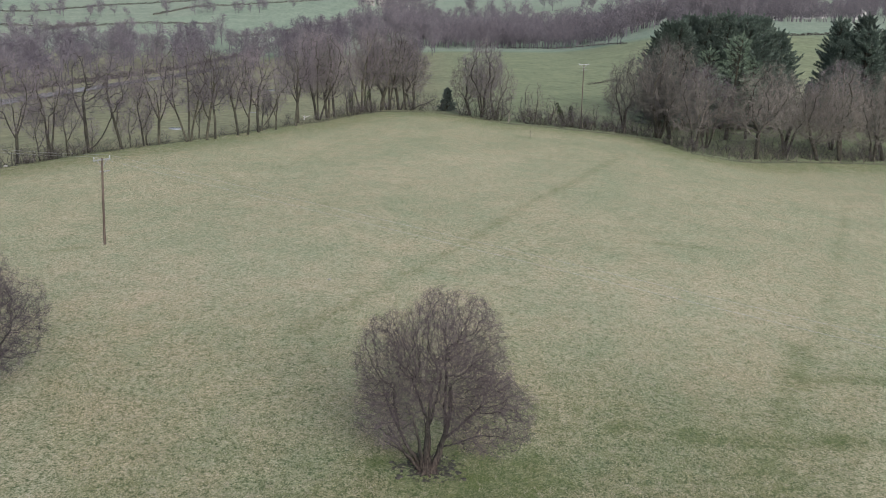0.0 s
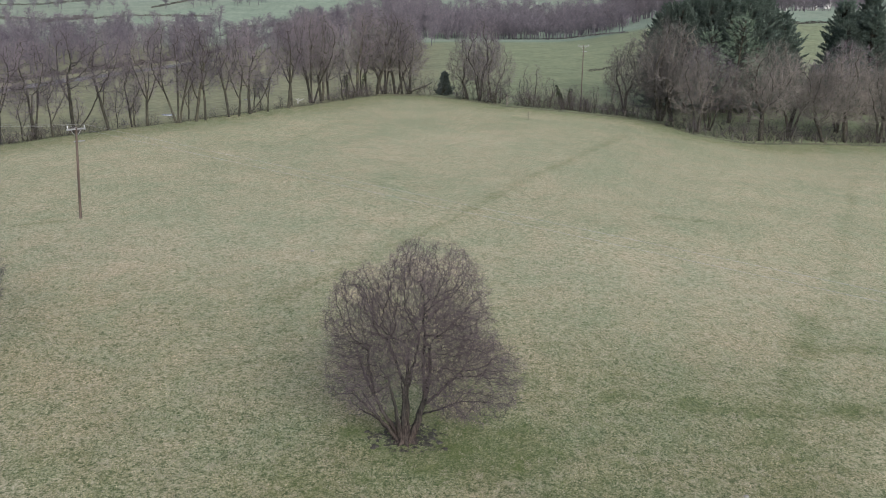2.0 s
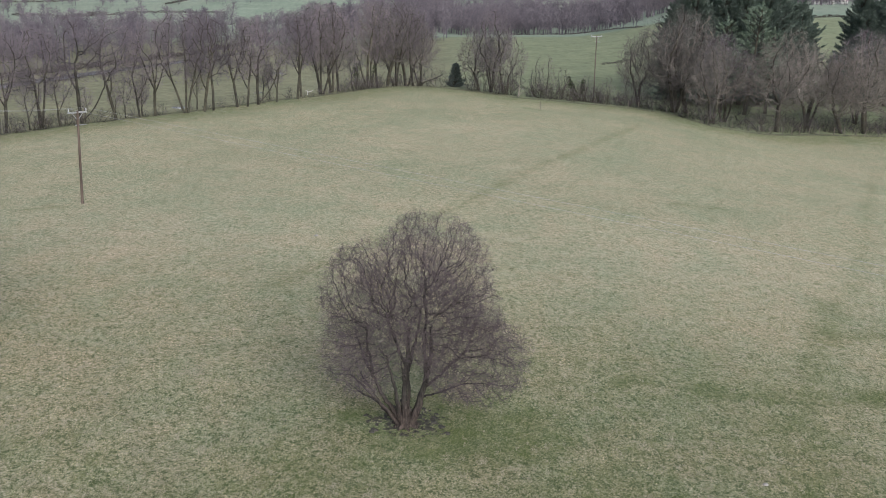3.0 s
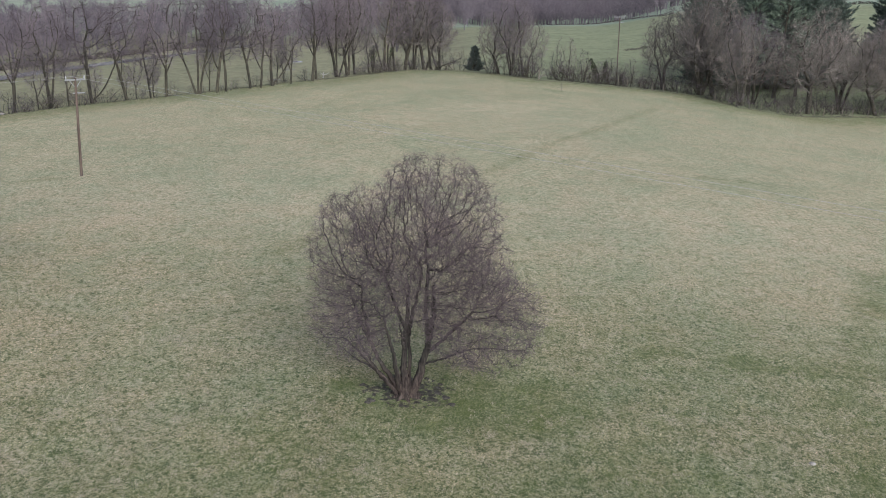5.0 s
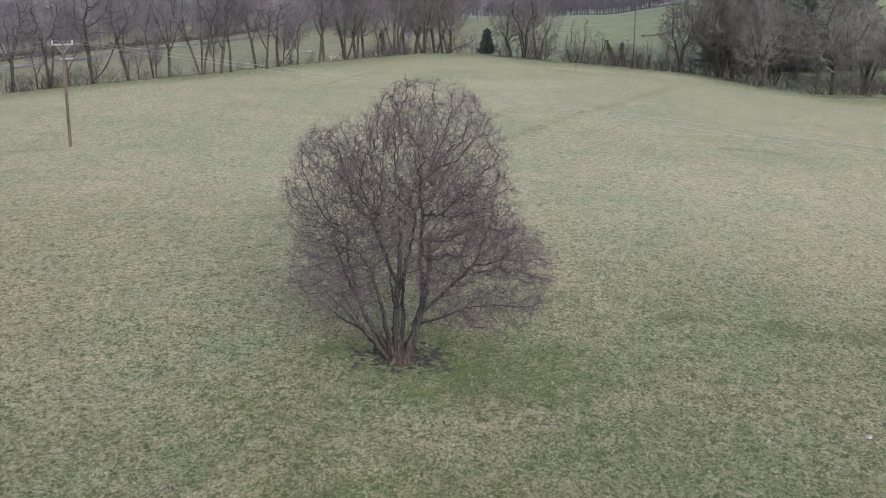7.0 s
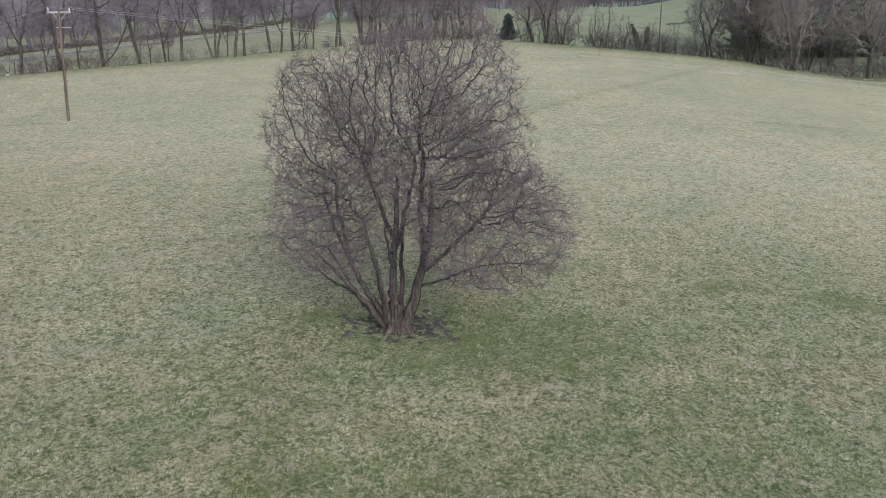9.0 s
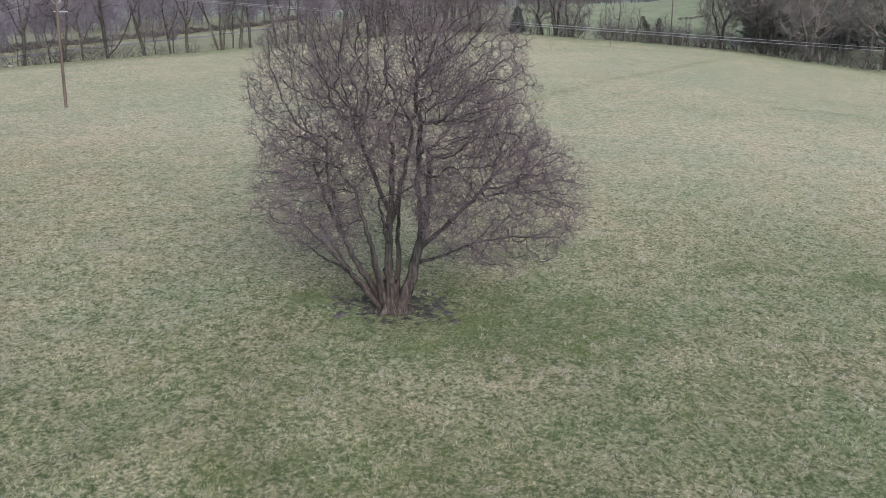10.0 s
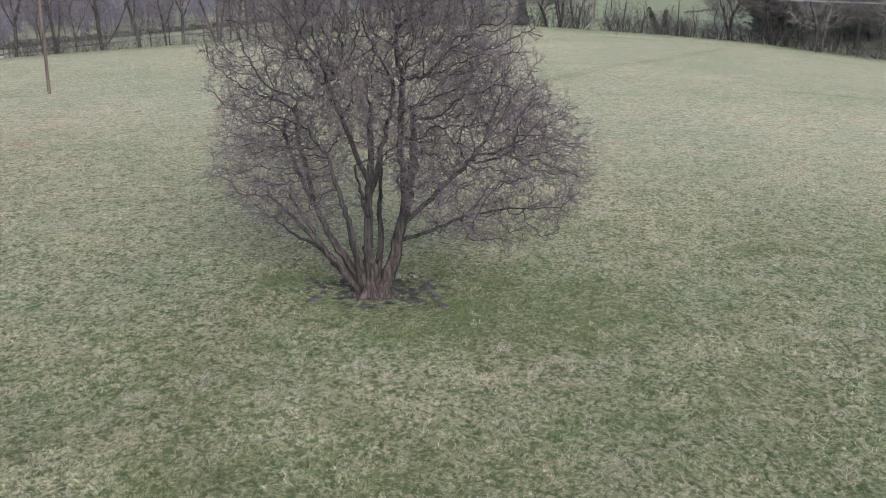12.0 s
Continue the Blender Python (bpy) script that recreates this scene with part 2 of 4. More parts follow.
def land(x, y):
    """Height of the ground."""
    x, y = np.asarray(x, float), np.asarray(y, float)
    u, v = np.clip(x, -70, 55), np.clip(y, -60, 175)
    field = -0.525 - 0.0479 * u + 0.01276 * v - 0.00079 * u * u - 0.000084 * v * v - 0.06 * np.maximum(x - 55, 0)
    field = field + 0.12 * np.sin(x * 0.11 + 1) * np.sin(y * 0.09) * ss(45, 70, y)
    for cx, cy, size, up in ((-31, 65, 16, -0.4), (19, 70, 16, 0.45), (-44, 116, 15, -0.2), (62, 134, 18, -0.25), (-24, 103, 12, -0.5)):
        field = field + up * np.exp(-((x - cx) ** 2 + (y - cy) ** 2) / size ** 2)
    a = x / np.maximum(np.abs(y), 60)
    left = -6.6 + 40 * ss(330, 800, y)
    mid = -2.6 + 1.5 * ss(170, 390, y) - 5 * ss(400, 600, y) + 28 * ss(640, 950, y)
    right = -6 + 18 * ss(150, 520, y) + 12 * ss(600, 950, y)
    far = left + (mid - left) * ss(-0.13, -0.0, a)
    far = far + (right - far) * ss(0.12, 0.30, a)
    r = np.hypot(x, y)
    far = far + 90 * ss(950, 2600, r) + 3 * np.sin(x * 0.013 + 2) * np.sin(y * 0.011) * ss(350, 600, r)
    z = field + (far - field) * ss(1, 32, outside(x, y))
    z = z - 1.4 * (1 - ss(4.5, 9, near_line(x, y, RIVER))) * ss(100, 130, y)
    return z


def data_mesh(name, verts, polys, mat, smooth=False):
    """A mesh from arrays: polys is one (n, 3) or (n, 4) array."""
    me = bpy.data.meshes.new(name)
    polys = np.asarray(polys, np.int32)
    n, k = polys.shape
    me.vertices.add(len(verts))
    me.vertices.foreach_set("co", np.asarray(verts, np.float32).ravel())
    me.loops.add(n * k)
    me.loops.foreach_set("vertex_index", polys.ravel())
    me.polygons.add(n)
    me.polygons.foreach_set("loop_start", np.arange(0, n * k, k, dtype=np.int32))
    if smooth:
        me.polygons.foreach_set("use_smooth", np.ones(n, bool))
    me.materials.append(mat)
    me.update(calc_edges=True)
    return me


def paint_zone(me, rgb):
    layer = me.color_attributes.new("zone", "FLOAT_COLOR", "POINT")
    layer.data.foreach_set("color", np.asarray(rgb).astype(np.float32).ravel())


# tracks of greener, trodden grass across the field: polyline, half width, strength
TRACKS = [
    ([(13, 22), (15.5, 30), (16.5, 34)], 1.3, 0.72), ([(16.5, 34), (19, 39), (25, 50)], 0.9, 0.44), ([(22, 45), (30, 46), (36, 49)], 0.7, 0.6), ([(25, 50), (29, 55), (41, 78), (59, 112)], 0.6, 0.2),
    ([(-10, 47), (-6, 54), (2, 69), (11, 89), (20, 108), (29, 127)], 0.6, 0.34), ([(-29, 96), (-22, 86), (-12, 80)], 0.35, 0.3),
    ([(17, 72), (22, 72.5), (27, 72)], 0.25, 0.4), ([(9.5, 37.2), (13, 36.7), (17, 36.6), (24, 38)], 0.7, 0.8), ([(-30, 97), (-22, 102), (-14, 127)], 0.4, 0.2), ([(-19, 27), (-14, 30), (-9, 24), (-7, 17)], 0.5, 0.32),
    ([(-34.5, 63.0), (-33, 64.2), (-31.2, 64.6)], 0.3, 0.6), ([(-3.3, 32.2), (-2.3, 32.6)], 0.5, 1.0), ([(12, 137.5), (14.2, 136)], 0.6, 0.8), ([(-58, 98), (-49, 110), (-36, 122), (-24, 138), (-13, 158)], 2.4, 0.25),
    ([(36, 149), (42, 134), (50, 133), (64, 138), (90, 145)], 4.0, 0.55), ([(-2.6, 24.3), (-0.8, 24.6)], 0.7, 0.8), ([(9, 23), (13, 25), (17, 27)], 1.6, 0.8)]
TREE = (-0.8, 31.95)


def zones(x, y):
    out = outside(x, y)
    pasture = 1 - ss(0.5, 3.0, out)
    lush_shade = np.zeros(np.shape(x))
    for line, half, power in TRACKS:
        fade = 0.8 + 0.2 * np.sin(0.9 * x + 0.7 * y) + 0.15 * np.sin(1.7 * x - 1.1 * y + 1)
        lush_shade = np.maximum(lush_shade, power * fade * (1 - ss(half * 0.2, half * 1.9, near_line(x, y, line) + 0.3 * half * np.sin(1.3 * x) * np.sin(0.9 * y))))
    # shade of the undergrowth painted as a green band inside the field's edge
    lush_shade = np.maximum(lush_shade, 0.55 * (1 - ss(1, 13, -out)) * (y > 60))
    # darker green under the hawthorn: lusher grass plus the crown's shade put into the colour
    d = np.hypot((x - TREE[0] - 2.3) / 1.75, y - TREE[1] + 0.2)
    lush_shade = np.maximum(lush_shade, 0.76 * (1 - ss(1.2, 4.6, d)))
    lush_shade = np.maximum(lush_shade, 0.72 * (1 - ss(22, 40, y)) * (0.7 + 0.3 * np.sin(x * 0.55 + 1) * np.sin(y * 0.6)) * ss(-12, -2, x + (30 - y) * 0.5))
    lush_shade = np.maximum(lush_shade, 0.28 * (1 - ss(4, 12, np.hypot((x - 9) / 1.4, y - 34))))
    d1 = np.hypot((x - TREE[0] - 0.1) / 1.4, (y - TREE[1] - 0.3))
    soil = (1 - ss(0.4, 2.1, d1)) * (0.78 + 0.22 * np.sin(x * 3.1 + 2) * np.sin(y * 4.3))
    soil = np.maximum(soil, 0.65 * (1 - ss(0.3, 2.0, np.abs(out - 0.9))) * (y > 60))
    a = x / np.maximum(np.abs(y), 60)
    green = np.maximum(ss(360, 430, y), 0.5 * ss(-0.06, 0.03, a)) * (y > 60)
    # within the pasture the last value is how dry the grass is
    tan = 0.9 * np.exp(-((x - 17) / 13) ** 2 - ((y - 55) / 11) ** 2) + 0.7 * np.exp(-((x + 16) / 12) ** 2 - ((y - 60) / 12) ** 2) + 0.5 * np.exp(-((x - 4) / 12) ** 2 - ((y - 112) / 12) ** 2)
    green = np.where(out < 0.5, tan + 0.85 * ss(31, 52, y) * (1 - 0.85 * ss(92, 135, y)) * (1 - lush_shade), green)
    return np.stack([pasture, lush_shade, soil, green], -1)


def spaced(lo, hi, step, far_lo, far_hi, grow_by):
    mid = list(np.arange(lo, hi + step / 2, step))
    d, v, right = step, hi, []
    while v < far_hi:
        d *= grow_by
        v += d
        right.append(v)
    d, v, left = step, lo, []
    while v > far_lo:
        d *= grow_by
        v -= d
        left.append(v)
    return np.array(left[::-1] + mid + right)


def build_ground():
    xs, ys = spaced(-62, 66, 0.8, -4200, 4200, 1.07), spaced(14, 166, 0.8, -1500, 4600, 1.06)
    gx, gy = np.meshgrid(xs, ys)
    x, y = gx.ravel(), gy.ravel()
    z = land(x, y)
    w, h = len(xs), len(ys)
    i = (np.arange(h - 1)[:, None] * w + np.arange(w - 1)).ravel()
    me = data_mesh("ground", np.stack([x, y, z], -1), np.stack([i, i + 1, i + w + 1, i + w], -1), GROUND, True)
    paint_zone(me, zones(x, y))
    tagged(new("ground", me), "rough winter pasture with straw-coloured tufts and greener meadows beyond", "ground", kind="structure")


build_ground()


def build_river():
    pts, rows = RIVER, []
    verts, quads = [], []
    for (ax, ay), (bx, by) in zip(pts[:-1], pts[1:]):
        for t in np.linspace(0, 1, 6)[:-1]:
            rows.append((ax + t * (bx - ax), ay + t * (by - ay), bx - ax, by - ay))
    for k, (x, y, dx, dy) in enumerate(rows):
        m = math.hypot(dx, dy)
        for s in (-3.5, 5.0):
            verts.append((x - dy / m * s, y + dx / m * s, RIVER_Z))
        if k:
            quads.append((2 * k - 2, 2 * k - 1, 2 * k + 1, 2 * k))
    tagged(new("river", data_mesh("river", verts, quads, WATER)), "pale grey river with the overcast sky's glint in its colour", "water", kind="structure")


build_river()


def puddle(x, y, long, wide, seed):
    """Flood water standing in the meadow: a flat sheet with a wavy rim."""
    r = np.random.default_rng(seed)
    a = np.arange(28) * 2 * math.pi / 28
    q = 1 + 0.25 * np.sin(2 * a + r.random() * 6) + 0.15 * np.sin(5 * a + r.random() * 6)
    px, py = x + long * q * np.cos(a), y + wide * q * np.sin(a)
    z = float(land(px, py).max()) + 0.03
    rim = np.stack([px, py, np.full(28, z)], -1)
    low = rim - vec((0, 0, 0.5))
    i = np.arange(28)
    me = data_mesh("puddle", np.concatenate([rim, low, [(x, y, z)], [(x, y, z)]]), np.concatenate([np.stack([i, (i + 1) % 28, np.full(28, 56), np.full(28, 57)], -1)[:, :3], np.stack([i, i + 28, (i + 1) % 28], -1), np.stack([(i + 1) % 28, i + 28, (i + 1) % 28 + 28], -1)]), WATER)
    tagged(new("puddle", me), "shallow grey flood water in the meadow", "puddle", "flood pools in the meadow")


# ---- growing bare trees ----
def unit(v):
    return v / np.maximum(np.linalg.norm(v, axis=-1, keepdims=True), 1e-9)


def grow(rng, start, way, length, r0, k, wander, lift, tip=0.35):
    """Branches as polylines of k points: (B, k, 3) places and (B, k) radii."""
    n = len(start)
    pts = np.zeros((n, k, 3))
    pts[:, 0] = start
    d = unit(np.array(way, float))
    for i in range(1, k):
        d = unit(d + rng.normal(0, wander, (n, 3)) + np.array([0, 0, lift]))
        pts[:, i] = pts[:, i - 1] + d * (np.asarray(length) / (k - 1))[:, None]
    rad = np.asarray(r0)[:, None] * np.linspace(1, tip, k)[None]
    return pts, rad


def sprout(rng, pts, rad, n, lo, hi, angle, spread):
    """n shoots from each branch: starts, ways, the branch's radius there and how far along it."""
    b, k, _ = pts.shape
    s = (np.arange(n)[None] + rng.random((b, n))) / n * (hi - lo) + lo
    f = s * (k - 1)
    i = np.minimum(f.astype(int), k - 2)
    w = f - i
    rows = np.arange(b)[:, None]
    at = pts[rows, i] * (1 - w)[..., None] + pts[rows, i + 1] * w[..., None]
    tan = unit(pts[rows, i + 1] - pts[rows, i])
    side = rng.normal(size=(b, n, 3))
    side = unit(side - tan * (side * tan).sum(-1, keepdims=True))
    a = np.radians(angle + spread * rng.normal(size=(b, n)))[..., None]
    way = tan * np.cos(a) + side * np.sin(a)
    r = rad[rows, i] * (1 - w) + rad[rows, i + 1] * w
    return at.reshape(-1, 3), way.reshape(-1, 3), r.ravel(), s.ravel()


def room(start, way, shells):
    """How far a shoot can run before it leaves the crown's outline."""
    far = np.full(len(start), 0.05)
    for c, r in shells:
        p, d = (start - c) / r, unit(way) / r
        a, b, cc = (d * d).sum(-1), (p * d).sum(-1), (p * p).sum(-1) - 1
        disc = b * b - a * cc
        far = np.maximum(far, np.where(disc > 0, (-b + np.sqrt(np.maximum(disc, 0))) / a, 0))
    return far


def tubes(groups):
    """Tapered tubes round all the branches of the groups (points, radii, sides)."""
    verts, quads, base = [], [], 0
    for pts, rad, sides in groups:
        b, k, _ = pts.shape
        tan = np.gradient(pts, axis=1)
        ref = np.where(np.abs(unit(pts[:, -1] - pts[:, 0])[:, 2:3]) > 0.8, np.array([[1.0, 0, 0]]), np.array([[0, 0, 1.0]]))[:, None]
        e1 = unit(np.cross(tan, np.broadcast_to(ref, tan.shape)))
        e2 = unit(np.cross(tan, e1))
        ang = np.arange(sides) * 2 * math.pi / sides
        ring = e1[:, :, None] * np.cos(ang)[:, None] + e2[:, :, None] * np.sin(ang)[:, None]
        verts.append((pts[:, :, None] + ring * rad[:, :, None, None]).reshape(-1, 3))
        i = (np.arange(b)[:, None, None] * k + np.arange(k - 1)[None, :, None]) * sides
        j, j2 = np.arange(sides), (np.arange(sides) + 1) % sides
        q = np.stack([i + j, i + j2, i + sides + j2, i + sides + j], -1).reshape(-1, 4) + base
        quads.append(q)
        base += b * k * sides
    return np.concatenate(verts), np.concatenate(quads)


def part(name, mesh, parent, label=""):
    ob = new(name, mesh)
    ob.parent = parent
    return tagged(ob, label)


def tube_part(name, groups, mat, parent, label="", smooth=True):
    return part(name, data_mesh(name, *tubes(groups), mat, smooth), parent, label)


def vec(rows):
    return np.array(rows, float)


def colonise(r, seeds, joins, targets, step, kill, reach, wobble, lift):
    """Grows a skeleton from seed polylines towards scattered targets; joins: the seed and the node from which each one forks, or None. Returns places and each node's parent."""
    place, parent, first = [], [], []
    for line, join in zip(seeds, joins):
        first.append(len(place))
        for i, p in enumerate(line):
            parent.append(len(place) - 1 if i else first[join[0]] + join[1] if join else -1)
            place.append(p)
    place, parent = np.array(place), np.array(parent)
    kids = np.zeros(len(place), int)
    gap = np.linalg.norm(targets[:, None] - place[None], axis=-1)
    near, d = gap.argmin(1), gap.min(1)
    for _ in range(120):
        live = d < reach
        idx = near[live]
        if not len(idx):
            break
        pull = np.zeros_like(place)
        np.add.at(pull, idx, unit(targets[live] - place[idx]))
        who = np.unique(idx)
        who = who[kids[who] < 3]
        if not len(who):
            break
        way = unit(unit(pull[who]) + r.normal(0, wobble, (len(who), 3)) + np.array([0, 0, lift]))
        fresh = place[who] + step * way
        kids[who] += 1
        first = len(place)
        place, parent, kids = np.concatenate([place, fresh]), np.concatenate([parent, who]), np.concatenate([kids, np.zeros(len(who), int)])
        gap = np.linalg.norm(targets[:, None] - fresh[None], axis=-1)
        j, g = gap.argmin(1), gap.min(1)
        near, d = np.where(g < d, first + j, near), np.minimum(g, d)
        keep = d > kill
        targets, near, d = targets[keep], near[keep], d[keep]
        if not len(targets):
            break
    return place, parent


def thicken(parent, tip, power):
    """Radii that add up from the tips to the foot."""
    total = np.zeros(len(parent))
    for i in range(len(parent) - 1, -1, -1):
        if total[i] == 0:
            total[i] = 1
        if parent[i] >= 0:
            total[parent[i]] += total[i]
    return tip * total ** (1 / power)


def chains(place, parent, rad):
    """The skeleton cut into branches, each from its fork to its tip: lists of node numbers."""
    heir = {}
    for i, p in enumerate(parent):
        if p >= 0 and (p not in heir or rad[i] > rad[heir[p]]):
            heir[p] = i
    runs = []
    for i, p in enumerate(parent):
        if p < 0 or heir[p] != i:
            run = [] if p < 0 else [p]
            while i is not None:
                run.append(i)
                i = heir.get(i)
            runs.append(run)
    return runs


def bundle(place, rad, runs, sides):
    """Branches of equal length gathered into groups for tubes()."""
    by_length = {}
    for run in runs:
        if len(run) > 1:
            by_length.setdefault(len(run), []).append(run)
    groups = []
    for many in by_length.values():
        i = np.array(many)
        q = rad[i].copy()
        q[:, 0] = np.minimum(q[:, 0], q[:, 1] * 1.25)
        groups.append((place[i], q, sides))
    return groups


def scatter(r, shells, count, rim=0.45, low=0.0):
    """Targets through the crown's hull, thicker towards its rim."""
    size = vec([v[0] * v[1] * v[2] for _, v in shells])
    n = r.multinomial(count, size / size.sum())
    out = []
    for (c, v), k in zip(shells, n):
        out.append(c + unit(r.normal(size=(k, 3))) * v * (r.random((k, 1)) ** (1 / 3 * rim)))
    out = np.concatenate(out)
    return out[out[:, 2] > low]


def shoots(r, place, parent, rad, which, n, angle, length, radius, k, wander, lift, shells, tip=0.5):
    """n twigs from each of the chosen nodes, kept inside the hull."""
    i = np.repeat(which, n)
    tan = unit(place[i] - place[np.maximum(parent[i], 0)] + 1e-6)
    side = r.normal(size=tan.shape)
    side = unit(side - tan * (side * tan).sum(-1, keepdims=True))
    a = np.radians(angle + 18 * r.normal(size=len(i)))[:, None]
    way = tan * np.cos(a) + side * np.sin(a)
    long = np.minimum(length * r.uniform(0.45, 1.25, len(i)), 0.15 + room(place[i], way, shells) * r.uniform(0.5, 1.3, len(i)))
    return grow(r, place[i], way, long, np.minimum(radius * r.uniform(0.7, 1.3, len(i)), rad[i]), k, wander, lift, tip)


def crooked_tree(name, seed, stems, shells, bark, limb, twig, count, step, tip, power, twigs, wobble=0.22, lift=0.05, low=0.0, rim=0.6, reach=None):
    """stems: rows of (x, y, lean, turn, length, upturn), or of forks, with (stem, share along it) in place of x and y, and "fork" at the end. twigs: (per node, angle, length, radius, wander, lift), then those on the twigs. Base at the origin."""
    r = np.random.default_rng(seed)
    thing = new(name)
    seeds, joins = [], []
    for x, y, lean, turn, length, up, *fork in stems:
        a, b = radians(lean), radians(turn)
        k = max(4, int(length / step))
        join = (x, int(y * (len(seeds[x]) - 1))) if fork else None
        start = seeds[x][join[1]] if fork else (x, y, -0.3)
        line, _ = grow(r, vec([start]), vec([(math.sin(a) * math.cos(b), math.sin(a) * math.sin(b), math.cos(a))]), vec([length]), vec([1.0]), k, 0.05, up)
        seeds.append(line[0][1:] if fork else line[0])
        joins.append(join)
    place, parent = colonise(r, seeds, joins, scatter(r, shells, count, rim, low), step, step * 1.5, reach or step * 9, wobble, lift)
    rad = thicken(parent, tip, power)
    runs = chains(place, parent, rad)
    stem_runs, rest = [], []
    for run in runs:
        (stem_runs if parent[run[0]] < 0 and place[run[0]][2] < 0 else rest).append(run)
    for run in stem_runs:
        tube_part("trunk", bundle(place, rad, [run], 7), bark, thing)
    tagged(tube_part("branchwork", bundle(place, rad, [q for q in rest if rad[q[1]] > tip * 3], 5) + bundle(place, rad, [q for q in rest if rad[q[1]] <= tip * 3], 3), limb, thing), kind="stuff")
    thin = np.nonzero((rad < tip * 3.2) & (parent >= 0))[0]
    bag = []
    for level, (n, angle, length, radius, wander, up) in enumerate(twigs):
        if level == 0:
            pts, q = shoots(r, place, parent, rad, thin, n, angle, length, radius, 3, wander, up, shells)
        else:
            at, way, r0, s_ = sprout(r, pts, q, n, 0.15, 1.0, angle, 15)
            pts, q = grow(r, at, way, length * r.uniform(0.5, 1.2, len(at)), np.minimum(r0, radius), 2, wander, up, 0.5)
        bag.append((pts, q, 3))
    tagged(tube_part("crown", bag, twig, thing, "bare twiggy crown", False), kind="stuff")
    return thing


def bare_tree(name, seed, stems, shells, counts, radii, bark, twig, lift=0.06, first=(0.35, 0.95), wander=0.10, angle=42):
    """stems: rows of (x, y, lean, turn, length, radius). counts: shoots per branch, level by level. The thing's base is at its origin."""
    rng = np.random.default_rng(seed)
    thing = new(name)
    st = vec(stems)
    lean, turn = np.radians(st[:, 2]), np.radians(st[:, 3])
    way = np.stack([np.sin(lean) * np.cos(turn), np.sin(lean) * np.sin(turn), np.cos(lean)], -1)
    pts, rad = grow(rng, np.c_[st[:, :2], np.full(len(st), -0.3)], way, st[:, 4], st[:, 5], 9, wander * 0.5, lift * 0.5, 0.22)
    slight = st[:, 5].max() < 0.1
    tube_part("trunk", [(pts, rad, 4 if slight else 8)], bark, thing)
    limbs, twigs = [], []
    lo, hi = first
    level = 0
    for n, rr in zip(counts, radii):
        at, w, r, s = sprout(rng, pts, rad, n, lo, hi, angle, 12)
        go = room(at, w, shells) * (0.75 + 0.35 * rng.random(len(at)))
        own = np.linalg.norm(pts[:, -1] - pts[:, 0], axis=-1).repeat(n) * (0.75 - 0.35 * s)
        length = np.minimum(go, np.maximum(own, 0.25))
        keep = length > 0.12
        at, w, r, length = at[keep], w[keep], r[keep], length[keep]
        k = (6, 4, 3, 2)[level] if level < len(counts) - 1 else 2
        pts, rad = grow(rng, at, w, length, np.minimum(r * 0.8, rr * (0.7 + 0.6 * rng.random(len(at)))), k, wander * 1.6, lift, 0.4)
        (limbs if level < 2 else twigs).append((pts, rad, 5 if level == 0 and not slight else 3))
        level += 1
        lo, hi = 0.15, 1.0
    tube_part("branchwork", limbs, bark, thing)
    if twigs:
        tagged(tube_part("crown", twigs, twig, thing, "bare twiggy crown", False), kind="stuff")
    return thing


def stand(ob, x, y, turn=0.0, scale=1.0, lean=0.0):
    """On the ground; lean: degrees by which the top bends towards +x."""
    return pose(x, y, float(land(x, y)), 0, lean, 0) @ pose(0, 0, 0, 0, 0, turn) @ Matrix.Diagonal((scale, scale, scale, 1))


def plant(kinds, places, label, category, group, lean=0.0):
    """The first place of each kind takes the built tree itself, the rest take copies."""
    used = set()
    for x, y, which, turn, scale in places:
        proto = kinds[which]
        m = stand(proto, x, y, turn, scale, lean * x / y + rng.normal(0, 1.2))
        if which in used:
            ob = copy_thing(proto, m)
        else:
            ob, _ = proto, used.add(which)
        ob.matrix_basis = m
        tagged(ob, label, category, group)
    for k in range(len(kinds)):
        if k not in used:
            for o in (*kinds[k].children_recursive, kinds[k]):
                bpy.data.objects.remove(o)


rng = np.random.default_rng(77)


for k, (x, y, long, wide) in enumerate(((-62.4, 176, 1.9, 1.4), (-59.7, 260, 2.0, 3.0), (-55, 232, 1.2, 1.1), (-52, 205, 1.0, 0.9))):
    puddle(x, y, long, wide, k)


# ---- the hawthorn in the middle of the field ----
def fluted_base(name, rng, height, foot, waist, ribs, mat, parent):
    """The fused foot of the stems: a lofted, fluted trunk whose ribs spread into roots."""
    rings, sides = 14, 48
    verts = []
    for i in range(rings):
        t = i / (rings - 1)
        r = waist + (foot - waist) * (1 - t) ** 1.7
        for j in range(sides):
            a = j * 2 * math.pi / sides
            flute = 0.20 * math.sin(ribs * a + 0.8 * math.sin(3 * a) + t * 1.2) + 0.05 * math.sin(2.3 * ribs * a + 1)
            root = 0.95 * (1 - t) ** 5 * max(0, math.sin(ribs * a + 0.8 * math.sin(3 * a))) ** 2
            q = r * (1 + flute + root) * (1 + 0.03 * rng.normal())
            verts.append((q * math.cos(a) * 1.12, q * math.sin(a) * 0.9, -0.12 + t * height + 0.02 * rng.normal()))
    quads = [(i * sides + j, i * sides + (j + 1) % sides, (i + 1) * sides + (j + 1) % sides, (i + 1) * sides + j) for i in range(rings - 1) for j in range(sides)]
    return part(name, data_mesh(name, verts, quads, mat, True), parent, "fluted reddish-brown foot with spreading roots")


